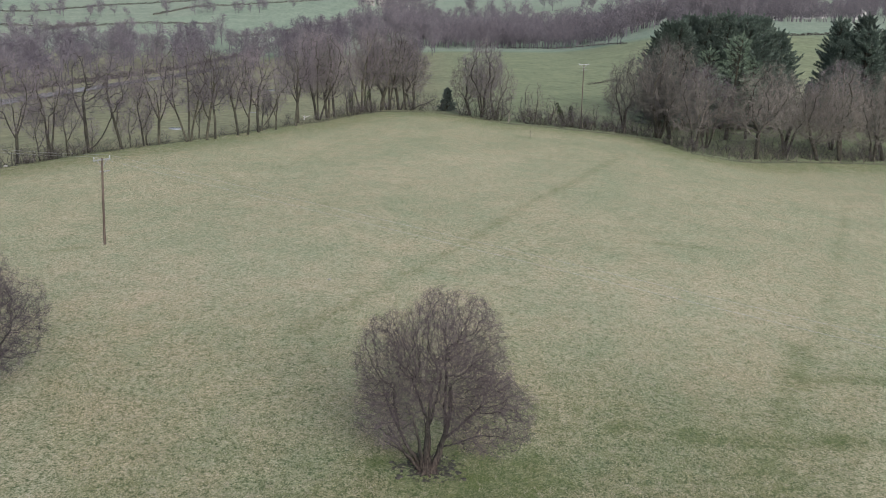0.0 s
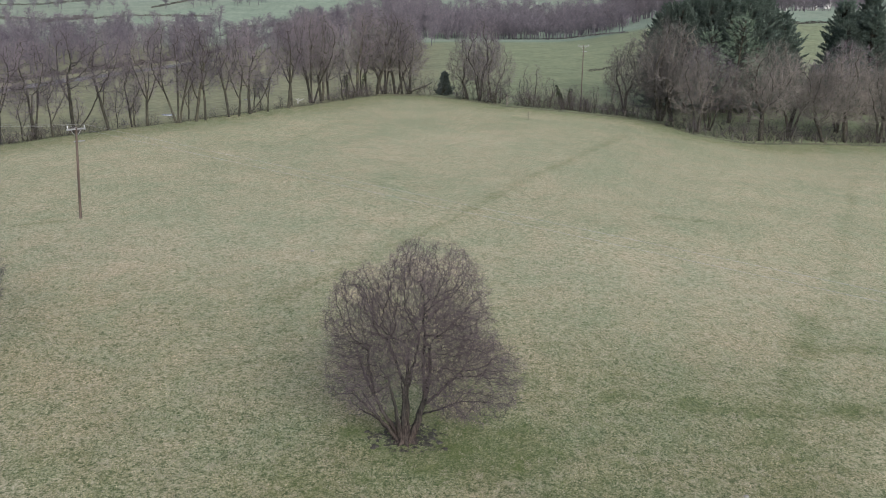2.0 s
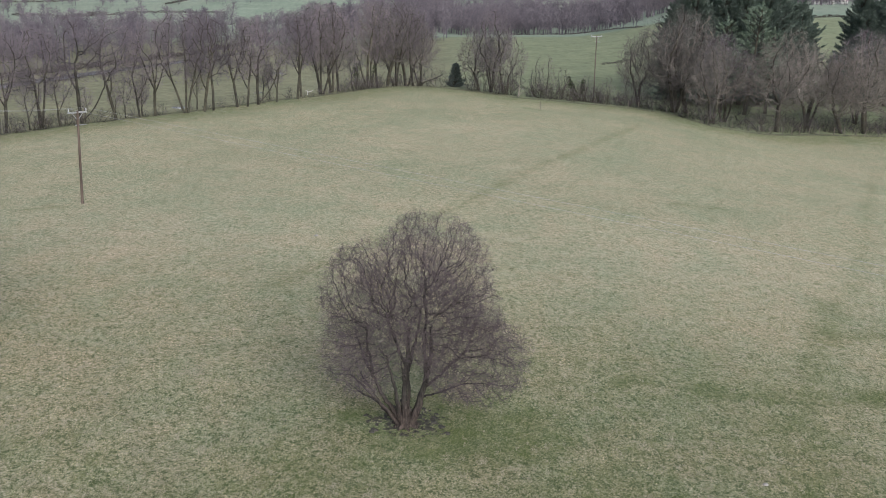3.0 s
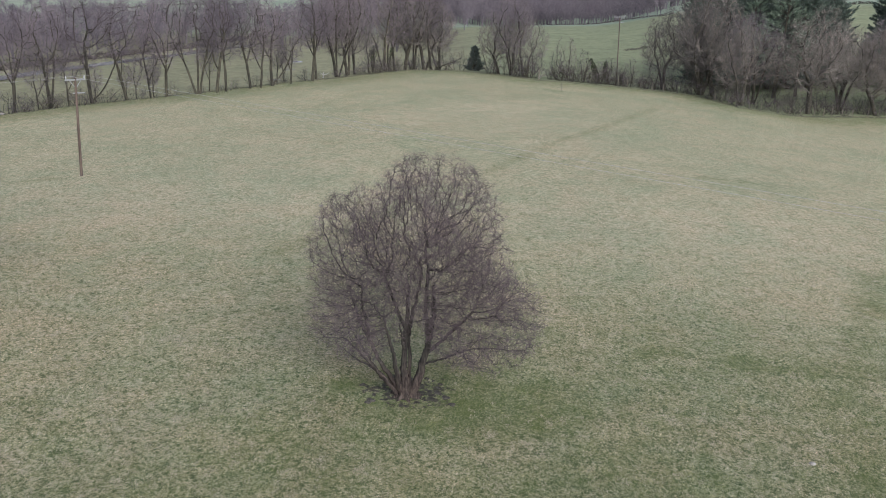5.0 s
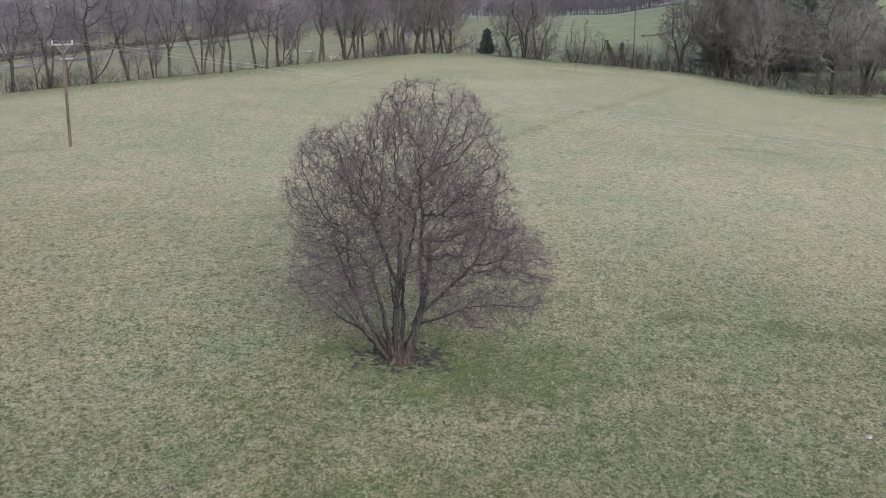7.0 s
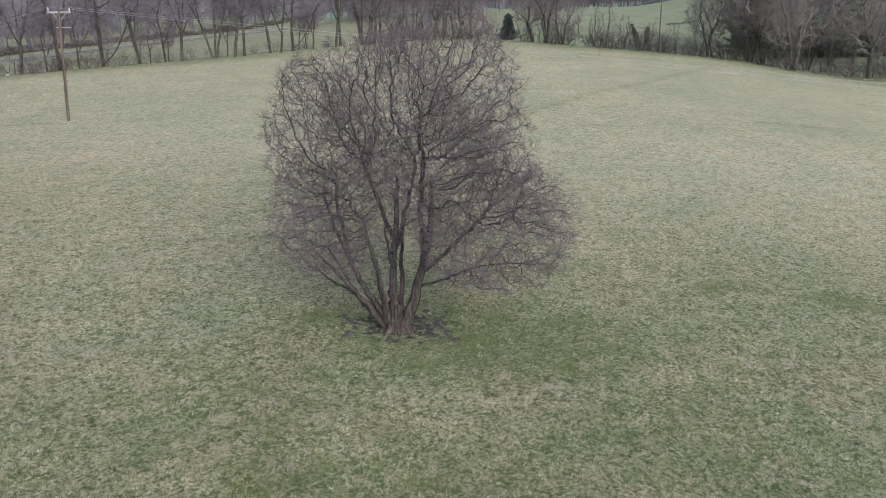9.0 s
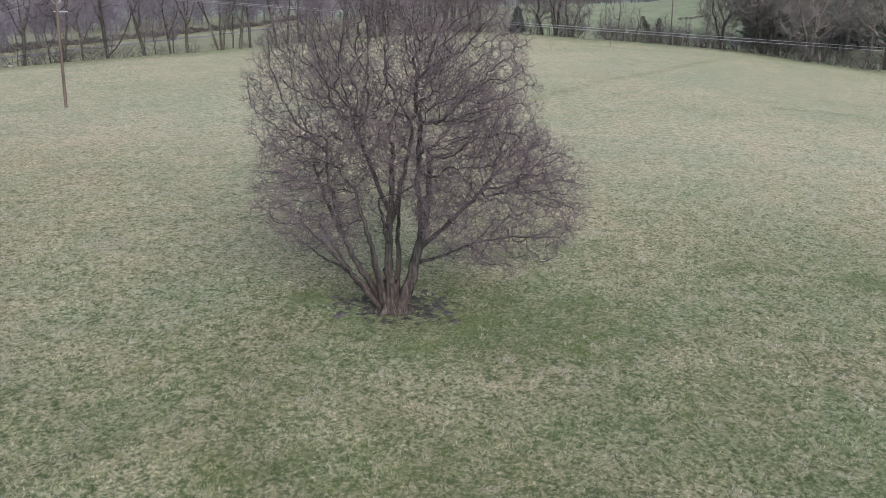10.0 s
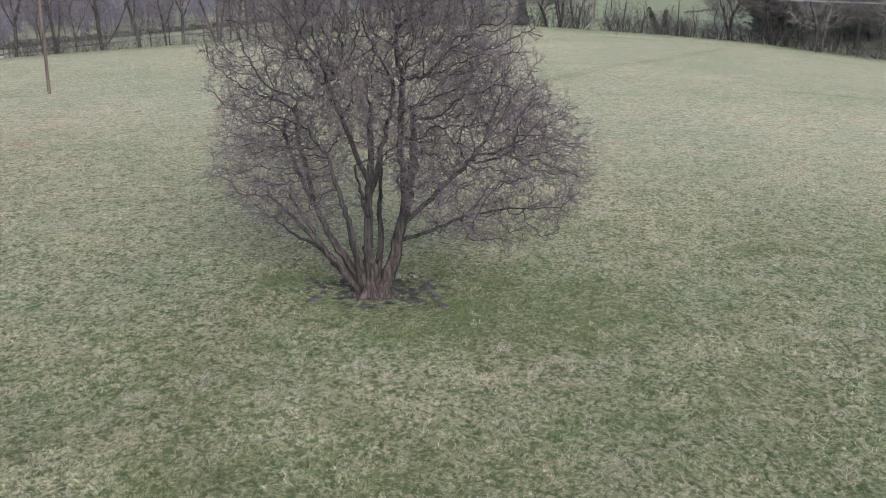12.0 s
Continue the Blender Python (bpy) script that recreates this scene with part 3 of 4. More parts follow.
def hawthorn(seed, shells, stems, forks, count, twigs, fine):
    """stems: rows of (x, y, lean, turn, length, upturn, radius); forks: (stem, how far along it, lean, turn, length, upturn, radius). Crooked branches fill the hull, thorny twigs fill the gaps."""
    r = np.random.default_rng(seed)
    thing = new("hawthorn_tree")
    fluted_base("trunk_base", r, 0.95, 0.42, 0.17, 9, BARK_RED, thing)
    seeds, joins = [], []
    rows = [((x, y, 0.10), *row) for x, y, *row in stems] + [((stem, share), *row) for stem, share, *row in forks]
    for foot, lean, turn, length, up, _ in rows:
        a, b = radians(lean), radians(turn)
        join = None if len(foot) == 3 else (foot[0], int(foot[1] * (len(seeds[foot[0]]) - 1)))
        start = seeds[join[0]][join[1]] if join else foot
        line, _ = grow(r, vec([start]), vec([(math.sin(a) * math.cos(b), math.sin(a) * math.sin(b), math.cos(a))]), vec([length]), vec([1.0]), int(length / 0.14), 0.035, up)
        seeds.append(line[0][1:] if join else line[0])
        joins.append(join)
    aims = scatter(r, shells, count, 0.95, 1.0)
    aims = aims[(np.hypot(aims[:, 0], aims[:, 1]) > 1.1) | (aims[:, 2] > 2.1)]
    # gaps in the crown and a ragged rim
    gaps = np.sin(2.1 * aims[:, 0] + 1.7 * aims[:, 2]) + np.sin(2.3 * aims[:, 1] - 1.9 * aims[:, 2] + 1) + np.sin(2.7 * aims[:, 0] - 2.2 * aims[:, 1] + 2)
    aims = aims[r.random(len(aims)) < 0.62 + 0.34 * gaps]
    place, parent = colonise(r, seeds, joins, aims, 0.13, 0.17, 0.75, 0.20, 0.05)
    place[parent >= 0] += r.normal(0, 0.018, (int((parent >= 0).sum()), 3))
    rad = thicken(parent, 0.0052, 2.45)
    first = 0
    for line, row in zip(seeds, rows):
        k = len(line)
        rad[first:first + k] = np.maximum(rad[first:first + k], row[5] * np.linspace(1.12, 0.40, k))
        first += k
    runs = chains(place, parent, rad)
    main = [q for q in runs if parent[q[0]] < 0 and place[q[0]][2] < 0.3]
    big = [q for q in runs if place[q[0]][2] >= 0.3 and rad[q[1]] > 0.022]
    mid = [q for q in runs if parent[q[0]] >= 0 and 0.010 < rad[q[1]] <= 0.022]
    small = [q for q in runs if parent[q[0]] >= 0 and rad[q[1]] <= 0.010]
    for i, run in enumerate(main):
        (pts, q, _), = bundle(place, rad, [run], 24)
        stem = tube_part("stem", [(pts, q, 24)], BARK_HAW, thing)
        # ribs that run up the thick stems and twist a little
        k = len(run)
        ang, up = np.meshgrid(np.arange(24) * 2 * math.pi / 24, np.arange(k) * 0.5)
        rib = 1 + (0.17 * np.sin(4 * ang + 0.35 * up + i) + 0.09 * np.sin(9 * ang - 0.5 * up)) * np.clip(1.3 - up / 9, 0.2, 1) + 0.04 * r.normal(size=ang.shape)
        co = np.zeros(24 * k * 3, np.float32)
        stem.data.vertices.foreach_get("co", co)
        co = pts[0][:, None] + (co.reshape(k, 24, 3) - pts[0][:, None]) * rib[..., None]
        stem.data.vertices.foreach_set("co", co.astype(np.float32).ravel())
    for run in big:
        tube_part("branch", bundle(place, rad, [run], 8), BARK_HAW, thing)
    tagged(tube_part("branchwork", bundle(place, rad, mid, 5) + bundle(place, rad, small, 3), BARK_HAW, thing, "crooked grey-brown side branches"), kind="stuff")
    thin = np.nonzero((rad < 0.048) & (parent >= 0))[0]
    pts, q = shoots(r, place, parent, rad, thin, twigs, 50, 0.36, 0.0070, 4, 0.42, 0.0, shells)
    at, way, r0, _ = sprout(r, pts, q, fine, 0.15, 1.0, 55, 16)
    p2, q2 = grow(r, at, way, r.uniform(0.08, 0.26, len(at)), np.minimum(r0, 0.0050), 3, 0.4, 0.0, 0.5)
    tagged(tube_part("crown", [(pts, q, 3), (p2, q2, 3)], TWIG_HAW, thing, "dense bare purplish twigs", False), kind="stuff")
    return thing


HAW_SHELLS = [(vec((1.05, 0, 6.0)), vec((2.65, 2.5, 3.3))), (vec((-1.25, 0, 5.6)), vec((2.15, 2.3, 2.5))), (vec((2.2, 0, 4.9)), vec((1.9, 2.2, 2.0))), (vec((2.85, -0.3, 3.35)), vec((2.35, 2.4, 1.9))), (vec((-1.6, -0.2, 3.4)), vec((1.85, 2.3, 1.6)))]
HAW_STEMS = [(-0.27, -0.03, 42, 186, 2.8, 0.028, 0.070), (-0.17, -0.06, 27, 178, 4.0, 0.004, 0.088), (-0.04, -0.10, 0, 160, 4.4, 0.0, 0.120), (0.22, -0.04, 26, 2, 4.4, 0.004, 0.145), (0.05, 0.16, 28, 88, 2.8, 0.02, 0.080), (-0.24, -0.14, 35, 190, 3.0, 0.012, 0.066), (-0.11, -0.16, 15, 188, 3.6, 0.0, 0.085)]
HAW_FORKS = [(3, 0.30, 66, 350, 1.7, 0.01, 0.045), (3, 0.42, 48, 10, 2.2, 0.02, 0.060), (3, 0.55, 4, 160, 2.8, 0.0, 0.080), (2, 0.42, 32, 275, 1.6, 0.02, 0.050), (2, 0.55, 22, 20, 2.6, 0.03, 0.070), (2, 0.6, 24, 190, 2.4, 0.02, 0.060), (0, 0.45, 60, 170, 1.4, 0.0, 0.040), (1, 0.6, 10, 220, 2.4, 0.0, 0.055)]
haw = hawthorn(11, HAW_SHELLS, HAW_STEMS, HAW_FORKS, 15800, 2, 2)
haw.matrix_basis = stand(haw, *TREE)
tagged(haw, "bare many-stemmed hawthorn standing alone in rough pasture", "tree", "hawthorns in the field")
haw2 = hawthorn(23, [(vec((0, 0, 4.2)), vec((4.6, 4.2, 3.4))), (vec((1, 0, 5.2)), vec((2.6, 3, 3.2)))], [(-x, y, lean, 180 - turn, *row) for x, y, lean, turn, *row in HAW_STEMS], HAW_FORKS[2:6], 9000, 2, 1)
haw2.matrix_basis = stand(haw2, -25.5, 36.6, 40, 1.06)
tagged(haw2, "broad bare hawthorn with a dark dense crown", "tree", "hawthorns in the field")


# ---- trees round the field ----
def shell(x, y, z, a, b, c):
    return vec((x, y, z)), vec((a, b, c))


UPRIGHT_TWIGS = ((5, 46, 1.0, 0.011, 0.3, 0.04), (3, 44, 0.7, 0.009, 0.2, 0.04))
UPRIGHT = [crooked_tree("alder_tree", 1 + i, stems, shells, BARK, BARK, TWIG, count, 0.55, 0.026, power, UPRIGHT_TWIGS, 0.22, 0.10, low)
           for i, (stems, shells, count, power, low) in enumerate((
               ([(0, 0, 2, 20, 8, 0.02), (0, 0.48, 30, 190, 3.8, 0.14, "fork"), (0, 0.58, 26, 10, 3.8, 0.12, "fork"), (0, 0.64, 28, 80, 3.2, 0.14, "fork")], [shell(0, 0, 9.4, 4.0, 3.8, 4.9)], 340, 2.0, 4.2),
               ([(0, 0, 2, 100, 9, 0.02), (0, 0.46, 32, 5, 3.6, 0.14, "fork"), (0, 0.56, 28, 170, 3.4, 0.14, "fork")], [shell(0, 0, 9.9, 3.7, 3.5, 4.8)], 300, 1.95, 4.6),
               ([(0.2, 0, 3, 10, 7.5, 0.02), (-0.3, 0, 4, 185, 7.5, 0.02), (0.0, 0.3, 3, 90, 8, 0.02), (0, 0.5, 28, 340, 3.4, 0.12, "fork"), (1, 0.5, 28, 200, 3.4, 0.12, "fork")], [shell(0, 0, 9.4, 4.6, 4.2, 5.0)], 480, 2.05, 4.2),
               ([(0, 0, 3, 180, 8, 0.02), (0, 0.13, 66, 5, 5.0, 0.20, "fork"), (0, 0.55, 36, 170, 3.2, 0.16, "fork")], [shell(-0.6, 0, 9.2, 3.4, 3.2, 4.6), shell(2.9, 0.3, 8.3, 2.5, 2.4, 3.8)], 420, 2.0, 4.0),
               ([(0, 0, 3, 200, 6, 0.02), (0, 0.55, 36, 30, 2.4, 0.16, "fork")], [shell(0, 0, 7.6, 2.9, 2.7, 4.2)], 200, 2.05, 3.2)))]
ROUND_TWIGS = ((2, 46, 1.1, 0.019, 0.3, 0.02), (3, 46, 0.8, 0.014, 0.25, 0.02))
ROUND = [crooked_tree("bare_broadleaf_tree", 6 + i, stems, shells, BARK, BARK_PALE, twig, count, 0.50, 0.032, 2.2, ROUND_TWIGS, 0.24, 0.03, low, 0.8)
         for i, (stems, shells, count, low, twig) in enumerate((
             ([(0, 0, 3, 40, 4.5, 0.0)], [shell(0, 0, 7.6, 5.2, 5.0, 4.8), shell(1.6, 0, 10.2, 2.6, 2.6, 3.2), shell(-2.6, 0.5, 6.4, 3.2, 3.0, 3.4)], 760, 2.4, TWIG_WARM),
             ([(0, 0, 6, 200, 4.5, 0.0), (0.3, 0, 18, 20, 4, 0.0)], [shell(-1.8, 0, 7.0, 3.6, 4.2, 4.4), shell(2.2, 0.3, 6.6, 3.2, 3.6, 4.2), shell(0.2, 0, 9.4, 3.0, 3.0, 3.6)], 700, 2.0, TWIG_WARM),
             ([(0, 0, 4, 0, 6, 0.02), (0.2, 0.2, 18, 80, 5, 0.04), (-0.2, 0, 20, 200, 5, 0.04)], [shell(-1.4, 0, 8.2, 3.8, 4.0, 5.0), shell(2.2, 0, 9.2, 3.2, 3.4, 5.0), shell(0, 0.5, 11.6, 2.6, 2.4, 3.0)], 760, 2.4, TWIG)))]
SAPLINGS = [crooked_tree("hedge_sapling", 61 + i, [(0, 0, 4, 0, 3.2, 0.02), (0, 0.4, 58 if i else 30, 175, 2.4, 0.04, "fork")], [shell(-0.5 * i, 0, 3.9 + 0.5 * i, 1.9, 1.7, 2.3)], BARK, BARK, TWIG_WARM, 90, 0.32, 0.017, 2.0, ((4, 46, 0.6, 0.010, 0.3, 0.03),), 0.15, 0.06, 1.2) for i in range(2)]
THICKET = [
    bare_tree("thorn_shrub", 12 + q, [(0.3 * math.cos(i * 2.4) * (1 + i * 0.3), 0.3 * math.sin(i * 2.4) * (1 + i * 0.3), 14 + 6 * i, i * 137 + 50 * q, 3.4 - 0.12 * i, 0.04) for i in range(7)], [shell(0, 0, 1.7, 2.3, 2.2, 2.0 + 0.4 * q)], (5, 4, 5), (0.022, 0.016, 0.013), BARK, TWIG if q else TWIG_WARM, 0.0, (0.15, 0.97), 0.26, 55) for q in range(3)]


def ribbons(r, pts, rad):
    """Far twigs, a slender blade each."""
    a, b = pts[:, 0], pts[:, -1]
    side = unit(np.cross(b - a, r.normal(size=a.shape))) * rad[:, :1]
    verts = np.stack([a - side, a + side, b + side * 0.5, b - side * 0.5], 1).reshape(-1, 3)
    return verts, np.arange(len(verts)).reshape(-1, 4)


def far_tree(seed, height, wide, arms, twigs, thick):
    """A bare tree for the distance: a trunk, then arms and a round cloud of twigs, as points and faces."""
    r = np.random.default_rng(seed)
    pts, rad = grow(r, vec([(0, 0, -0.5)]), vec([(0.03, 0, 1)]), vec([height * 0.8]), vec([0.22]), 5, 0.05, 0.1, 0.25)
    trunk = tubes([(pts, rad, 4)])
    hull = [shell(0, 0, height * 0.62, wide, wide, height * 0.40)]
    verts, faces, base = [], [], 0
    for n, k, rr, angle, most in ((arms, 3, 0.10, 50, 0.42), (6, 2, 0.06, 50, 0.22), (twigs, 2, thick, 52, 0.14)):
        at, w, _, _ = sprout(r, pts, rad, n, 0.22 if n == arms else 0.1, 1.0, angle, 16)
        go = np.minimum(room(at, w, hull), height * most) * r.uniform(0.6, 1.1, len(at))
        pts, rad = grow(r, at, w, go, np.full(len(at), rr), k, 0.16, 0.06, 0.5)
        v, f = tubes([(pts, rad, 3)]) if n == arms else ribbons(r, pts, rad)
        verts.append(v)
        faces.append(f + base)
        base += len(v)
    return trunk, (np.concatenate(verts), np.concatenate(faces))


FAR_KINDS = [far_tree(31, 13, 5.2, 11, 6, 0.05), far_tree(32, 15, 5.6, 12, 6, 0.05), far_tree(33, 10.5, 5.4, 11, 6, 0.05)]
FAR = []
for trunk, crown in FAR_KINDS:
    thing = new("distant_tree")
    part("trunk", data_mesh("trunk", *trunk, TWIG_HAZE, True), thing)
    tagged(part("crown", data_mesh("crown", *crown, TWIG_HAZE), thing, "bare twiggy crown"), kind="stuff")
    FAR.append(thing)

# the row along the lower edge of the field: x, y, kind, turn, scale
LEFT_ROW = [(-64, 93, 1, 0, 1.05), (-60.5, 97, 4, 50, 1.0), (-57.6, 101.5, 0, 0, 0.95), (-55.2, 106, 2, 120, 0.92), (-53.6, 107.5, 4, 10, 0.8), (-52, 110.5, 3, 0, 1.08), (-48.6, 113.6, 1, 80, 0.98),
            (-46.2, 116.4, 4, 0, 0.95), (-44.3, 117.4, 0, 200, 0.98), (-40.4, 119.6, 2, 30, 1.05), (-38.0, 120.8, 1, 200, 1.0), (-37.0, 121.8, 4, 90, 1.2), (-34.2, 125, 0, 60, 0.95), (-32.8, 125.6, 4, 160, 1.1),
            (-31.6, 128, 3, 20, 1.0), (-29.4, 131, 4, 220, 0.8), (-27, 136, 1, 300, 1.0), (-24.6, 145, 2, 200, 1.12), (-25.8, 150, 1, 30, 1.15), (-20.6, 157, 4, 0, 0.8), (-16.5, 163.5, 0, 120, 1.1),
            (-13, 165.5, 2, 0, 1.2), (-9.5, 167, 1, 100, 1.12), (-22.5, 151.5, 0, 140, 1.1), (-27.5, 141, 0, 10, 1.05), (-70, 82, 2, 60, 1.0), (-78, 70, 0, 0, 1.0)]
for d in rng.random(9):
    LEFT_ROW.append((float(-60 + 36 * d + rng.normal(0, 0.6)), float(np.interp(-60 + 36 * d, [-60, -49, -36, -24], [99.5, 114.5, 127.5, 144])), 4, float(rng.random() * 360), float(rng.uniform(0.38, 0.7))))
plant(UPRIGHT, LEFT_ROW, "bare alder with lichen-grey trunk along the field edge", "tree", "alders along the field edge", -9.0)
RIGHT_CLUMP = [(70, 146.5, 0, 80, 1.1), (83, 151, 1, 200, 1.2), (57, 143.2, 0, 0, 1.32), (75, 148.5, 1, 40, 1.36), (46, 144.5, 1, 200, 1.15), (42.0, 157, 1, 0, 1.55), (45.0, 158.5, 0, 60, 1.45), (36.5, 163, 1, 90, 1.15), (50, 151, 2, 140, 1.1), (65, 150, 1, 300, 1.15), (86, 153, 0, 120, 1.3), (95, 152, 2, 40, 1.2), (68, 157, 0, 220, 1.2), (6.6, 160, 2, 70, 1.1), (9.0, 161, 1, 10, 0.95), (4.2, 162.5, 0, 150, 0.9), (-23.5, 149, 1, 60, 1.15), (-18, 160.5, 2, 10, 1.15), (-14.5, 164.5, 0, 250, 1.2), (-11, 167.5, 1, 330, 1.25), (-8, 168.5, 2, 100, 1.05), (79, 160, 2, 10, 1.25), (44, 163, 1, 50, 1.1)]
plant(ROUND, RIGHT_CLUMP, "bare spreading broadleaf tree in the hedge clump", "tree", "broadleaf trees by the fence", -11.0)
shrubs = []
for line, n, size in (([(-62, 95), (-56, 103), (-48, 115)], 16, (0.5, 1.0)), ([(-58, 100), (-49, 114), (-36, 126.5), (-24, 143), (-19, 156), (-13, 164)], 40, (0.25, 0.75)), ([(-22, 150), (-12, 165), (-3, 166)], 14, (0.8, 1.5)),
                      ([(2, 161), (12, 156)], 8, (0.9, 1.6)), ([(14, 156), (34, 157)], 26, (0.7, 1.5)), ([(33, 158), (41, 155), (44.5, 142), (51, 140.5), (64, 146), (92, 153)], 40, (0.6, 1.35)), ([(38, 163), (48, 149), (62, 151), (90, 158)], 9, (1.0, 1.7))):
    seg = np.hypot(*np.diff(vec(line), axis=0).T)
    cum = np.r_[0, np.cumsum(seg)]
    for d in (np.arange(n) + rng.random(n)) / n * cum[-1]:
        x = float(np.interp(d, cum, vec(line)[:, 0]) + rng.normal(0, 0.7))
        y = float(np.interp(d, cum, vec(line)[:, 1]) + rng.normal(0, 0.7))
        shrubs.append((x, y, int(rng.integers(3)), float(rng.random() * 360), float(rng.uniform(*size))))
plant(THICKET, shrubs, "leafless purple-brown thorn shrub at the field edge", "shrub", "shrubs along the field edge")

plant(SAPLINGS, [(17.2, 157.5, 1, 0, 1.25), (15.0, 157.2, 0, 40, 0.9), (20.0, 158.2, 0, 160, 1.0), (25.0, 158.0, 0, 250, 0.85), (29.2, 157.6, 0, 80, 0.9), (33.6, 157.2, 0, 10, 1.0), (2.0, 163.5, 0, 200, 0.9), (10.6, 158, 1, 180, 0.9)], "bare spindly sapling growing in the hedge", "tree", "saplings of the hedge")

# trees of the valley and the hills: a row's ends, number, spread, sizes
far_places = []
for x0, y0, x1, y1, n, spread, small, big in ((-175, 200, -120, 290, 34, 6, 0.95, 1.3), (-140, 205, -106, 300, 14, 4, 0.8, 1.1), (-118, 290, -66, 420, 44, 8, 0.95, 1.35), (-230, 290, -90, 380, 70, 18, 0.95, 1.35), (-250, 390, -90, 430, 34, 14, 0.8, 1.2),
                                              (-84, 400, -20, 540, 55, 14, 0.95, 1.35), (-34, 290, -12, 400, 10, 5, 0.7, 1.0), (40, 506, 88, 400, 16, 2.5, 0.75, 1.0), (5, 500, 56, 520, 14, 6, 0.7, 1.0), (-30, 540, 60, 600, 80, 22, 1.1, 1.6), (30, 520, 130, 540, 45, 10, 1.0, 1.4), (-10, 620, 160, 700, 90, 25, 1.0, 1.6),
                                              (90, 480, 240, 600, 120, 25, 1.1, 1.6), (-60, 470, 0, 520, 20, 12, 1.0, 1.4), (-60, 760, 300, 860, 46, 40, 1.0, 1.7), (140, 500, 320, 520, 26, 8, 0.7, 1.1), (240, 560, 460, 600, 26, 15, 0.9, 1.4), (-330, 540, -220, 540, 16, 4, 0.6, 0.9), (-310, 470, -260, 490, 5, 4, 0.6, 0.9),
                                              (-190, 560, -120, 590, 12, 6, 0.6, 1.0), (-60, 600, 0, 700, 20, 14, 0.8, 1.2), (96, 300, 125, 420, 14, 6, 0.7, 1.0), (100, 610, 430, 740, 110, 26, 1.0, 1.5), (-120, 690, 120, 740, 60, 22, 0.9, 1.4)):
    n = int(n * 1.35)
    for t in (np.arange(n) + rng.random(n)) / n:
        far_places.append((x0 + t * (x1 - x0) + rng.normal(0, spread), y0 + t * (y1 - y0) + rng.normal(0, spread), int(rng.integers(3)), float(rng.random() * 360), float(rng.uniform(small, big))))
near_far = sorted((p for p in far_places if near_line(vec([p[0]]), vec([p[1]]), RIVER)[0] > 10), key=lambda p: math.hypot(p[0], p[1]))
plant(FAR, near_far[:200], "distant leafless tree in the valley woods", "tree", "trees of the valley")


def woodland(places):
    """The far woods, too many to tell apart, as one mesh."""
    made = [(np.concatenate([a[0], b[0]]), np.concatenate([a[1], b[1] + len(a[0])])) for a, b in FAR_KINDS]
    verts, quads, base = [], [], 0
    for x, y, which, turn, scale in places:
        v, q = made[which]
        c, s = math.cos(radians(turn)) * scale, math.sin(radians(turn)) * scale
        verts.append(np.stack([v[:, 0] * c - v[:, 1] * s + x, v[:, 0] * s + v[:, 1] * c + y, v[:, 2] * scale + float(land(x, y))], -1))
        quads.append(q + base)
        base += len(v)
    tagged(new("distant_woodland", data_mesh("distant_woodland", np.concatenate(verts), np.concatenate(quads), TWIG_HAZE)), "purple-grey leafless woods across the valley", "woodland", kind="stuff")


woodland(near_far[200:])


# ---- evergreens ----
def sprays(rng, lobes, per, size):
    """Small two-sided leaf blades scattered through lobes, tilted outwards."""
    verts, faces = [], []
    for c, r in lobes:
        d = unit(rng.normal(size=(per, 3)))
        d[:, 2] = np.where(d[:, 2] < -0.35, -d[:, 2], d[:, 2])
        p = c + d * r * (0.72 + 0.34 * rng.random((per, 1)))
        out = unit(d + rng.normal(0, 0.45, (per, 3)))
        side = unit(np.cross(out, rng.normal(size=(per, 3))))
        ln = size * (0.6 + 0.8 * rng.random((per, 1)))
        quad = np.stack([p - out * ln * 0.4, p + side * ln * 0.30, p + out * ln * 0.6, p - side * ln * 0.30], 1)
        base = len(verts) * per * 4
        verts.append(quad.reshape(-1, 3))
        faces.append(np.arange(per * 4).reshape(-1, 4) + base)
    return np.concatenate(verts), np.concatenate(faces)


def fronds(rng, boughs, per, size, slim=0.2):
    """Needled boughs: slender blades set along each bough, fanning out from it and drooping at the sides."""
    a, b = vec([p for p, _ in boughs]), vec([q for _, q in boughs])
    n = len(a)
    t = rng.random((n, per, 1)) ** 0.7
    along = unit(b - a)[:, None]
    long = np.linalg.norm(b - a, axis=-1)[:, None, None]
    p = a[:, None] * (1 - t) + b[:, None] * t + rng.normal(0, 0.10, (n, per, 3)) * long * (1.1 - t)
    out = unit(along + rng.normal(0, 0.55, (n, per, 3)) + vec((0, 0, 0.15)))
    side = unit(np.cross(out, rng.normal(size=(n, per, 3))))
    ln = size * (0.5 + 0.9 * rng.random((n, per, 1)))
    v = np.stack([p - out * ln * 0.4, p + side * ln * slim, p + out * ln * 0.6, p - side * ln * slim], 2).reshape(-1, 3)
    return v, np.arange(len(v)).reshape(-1, 4)


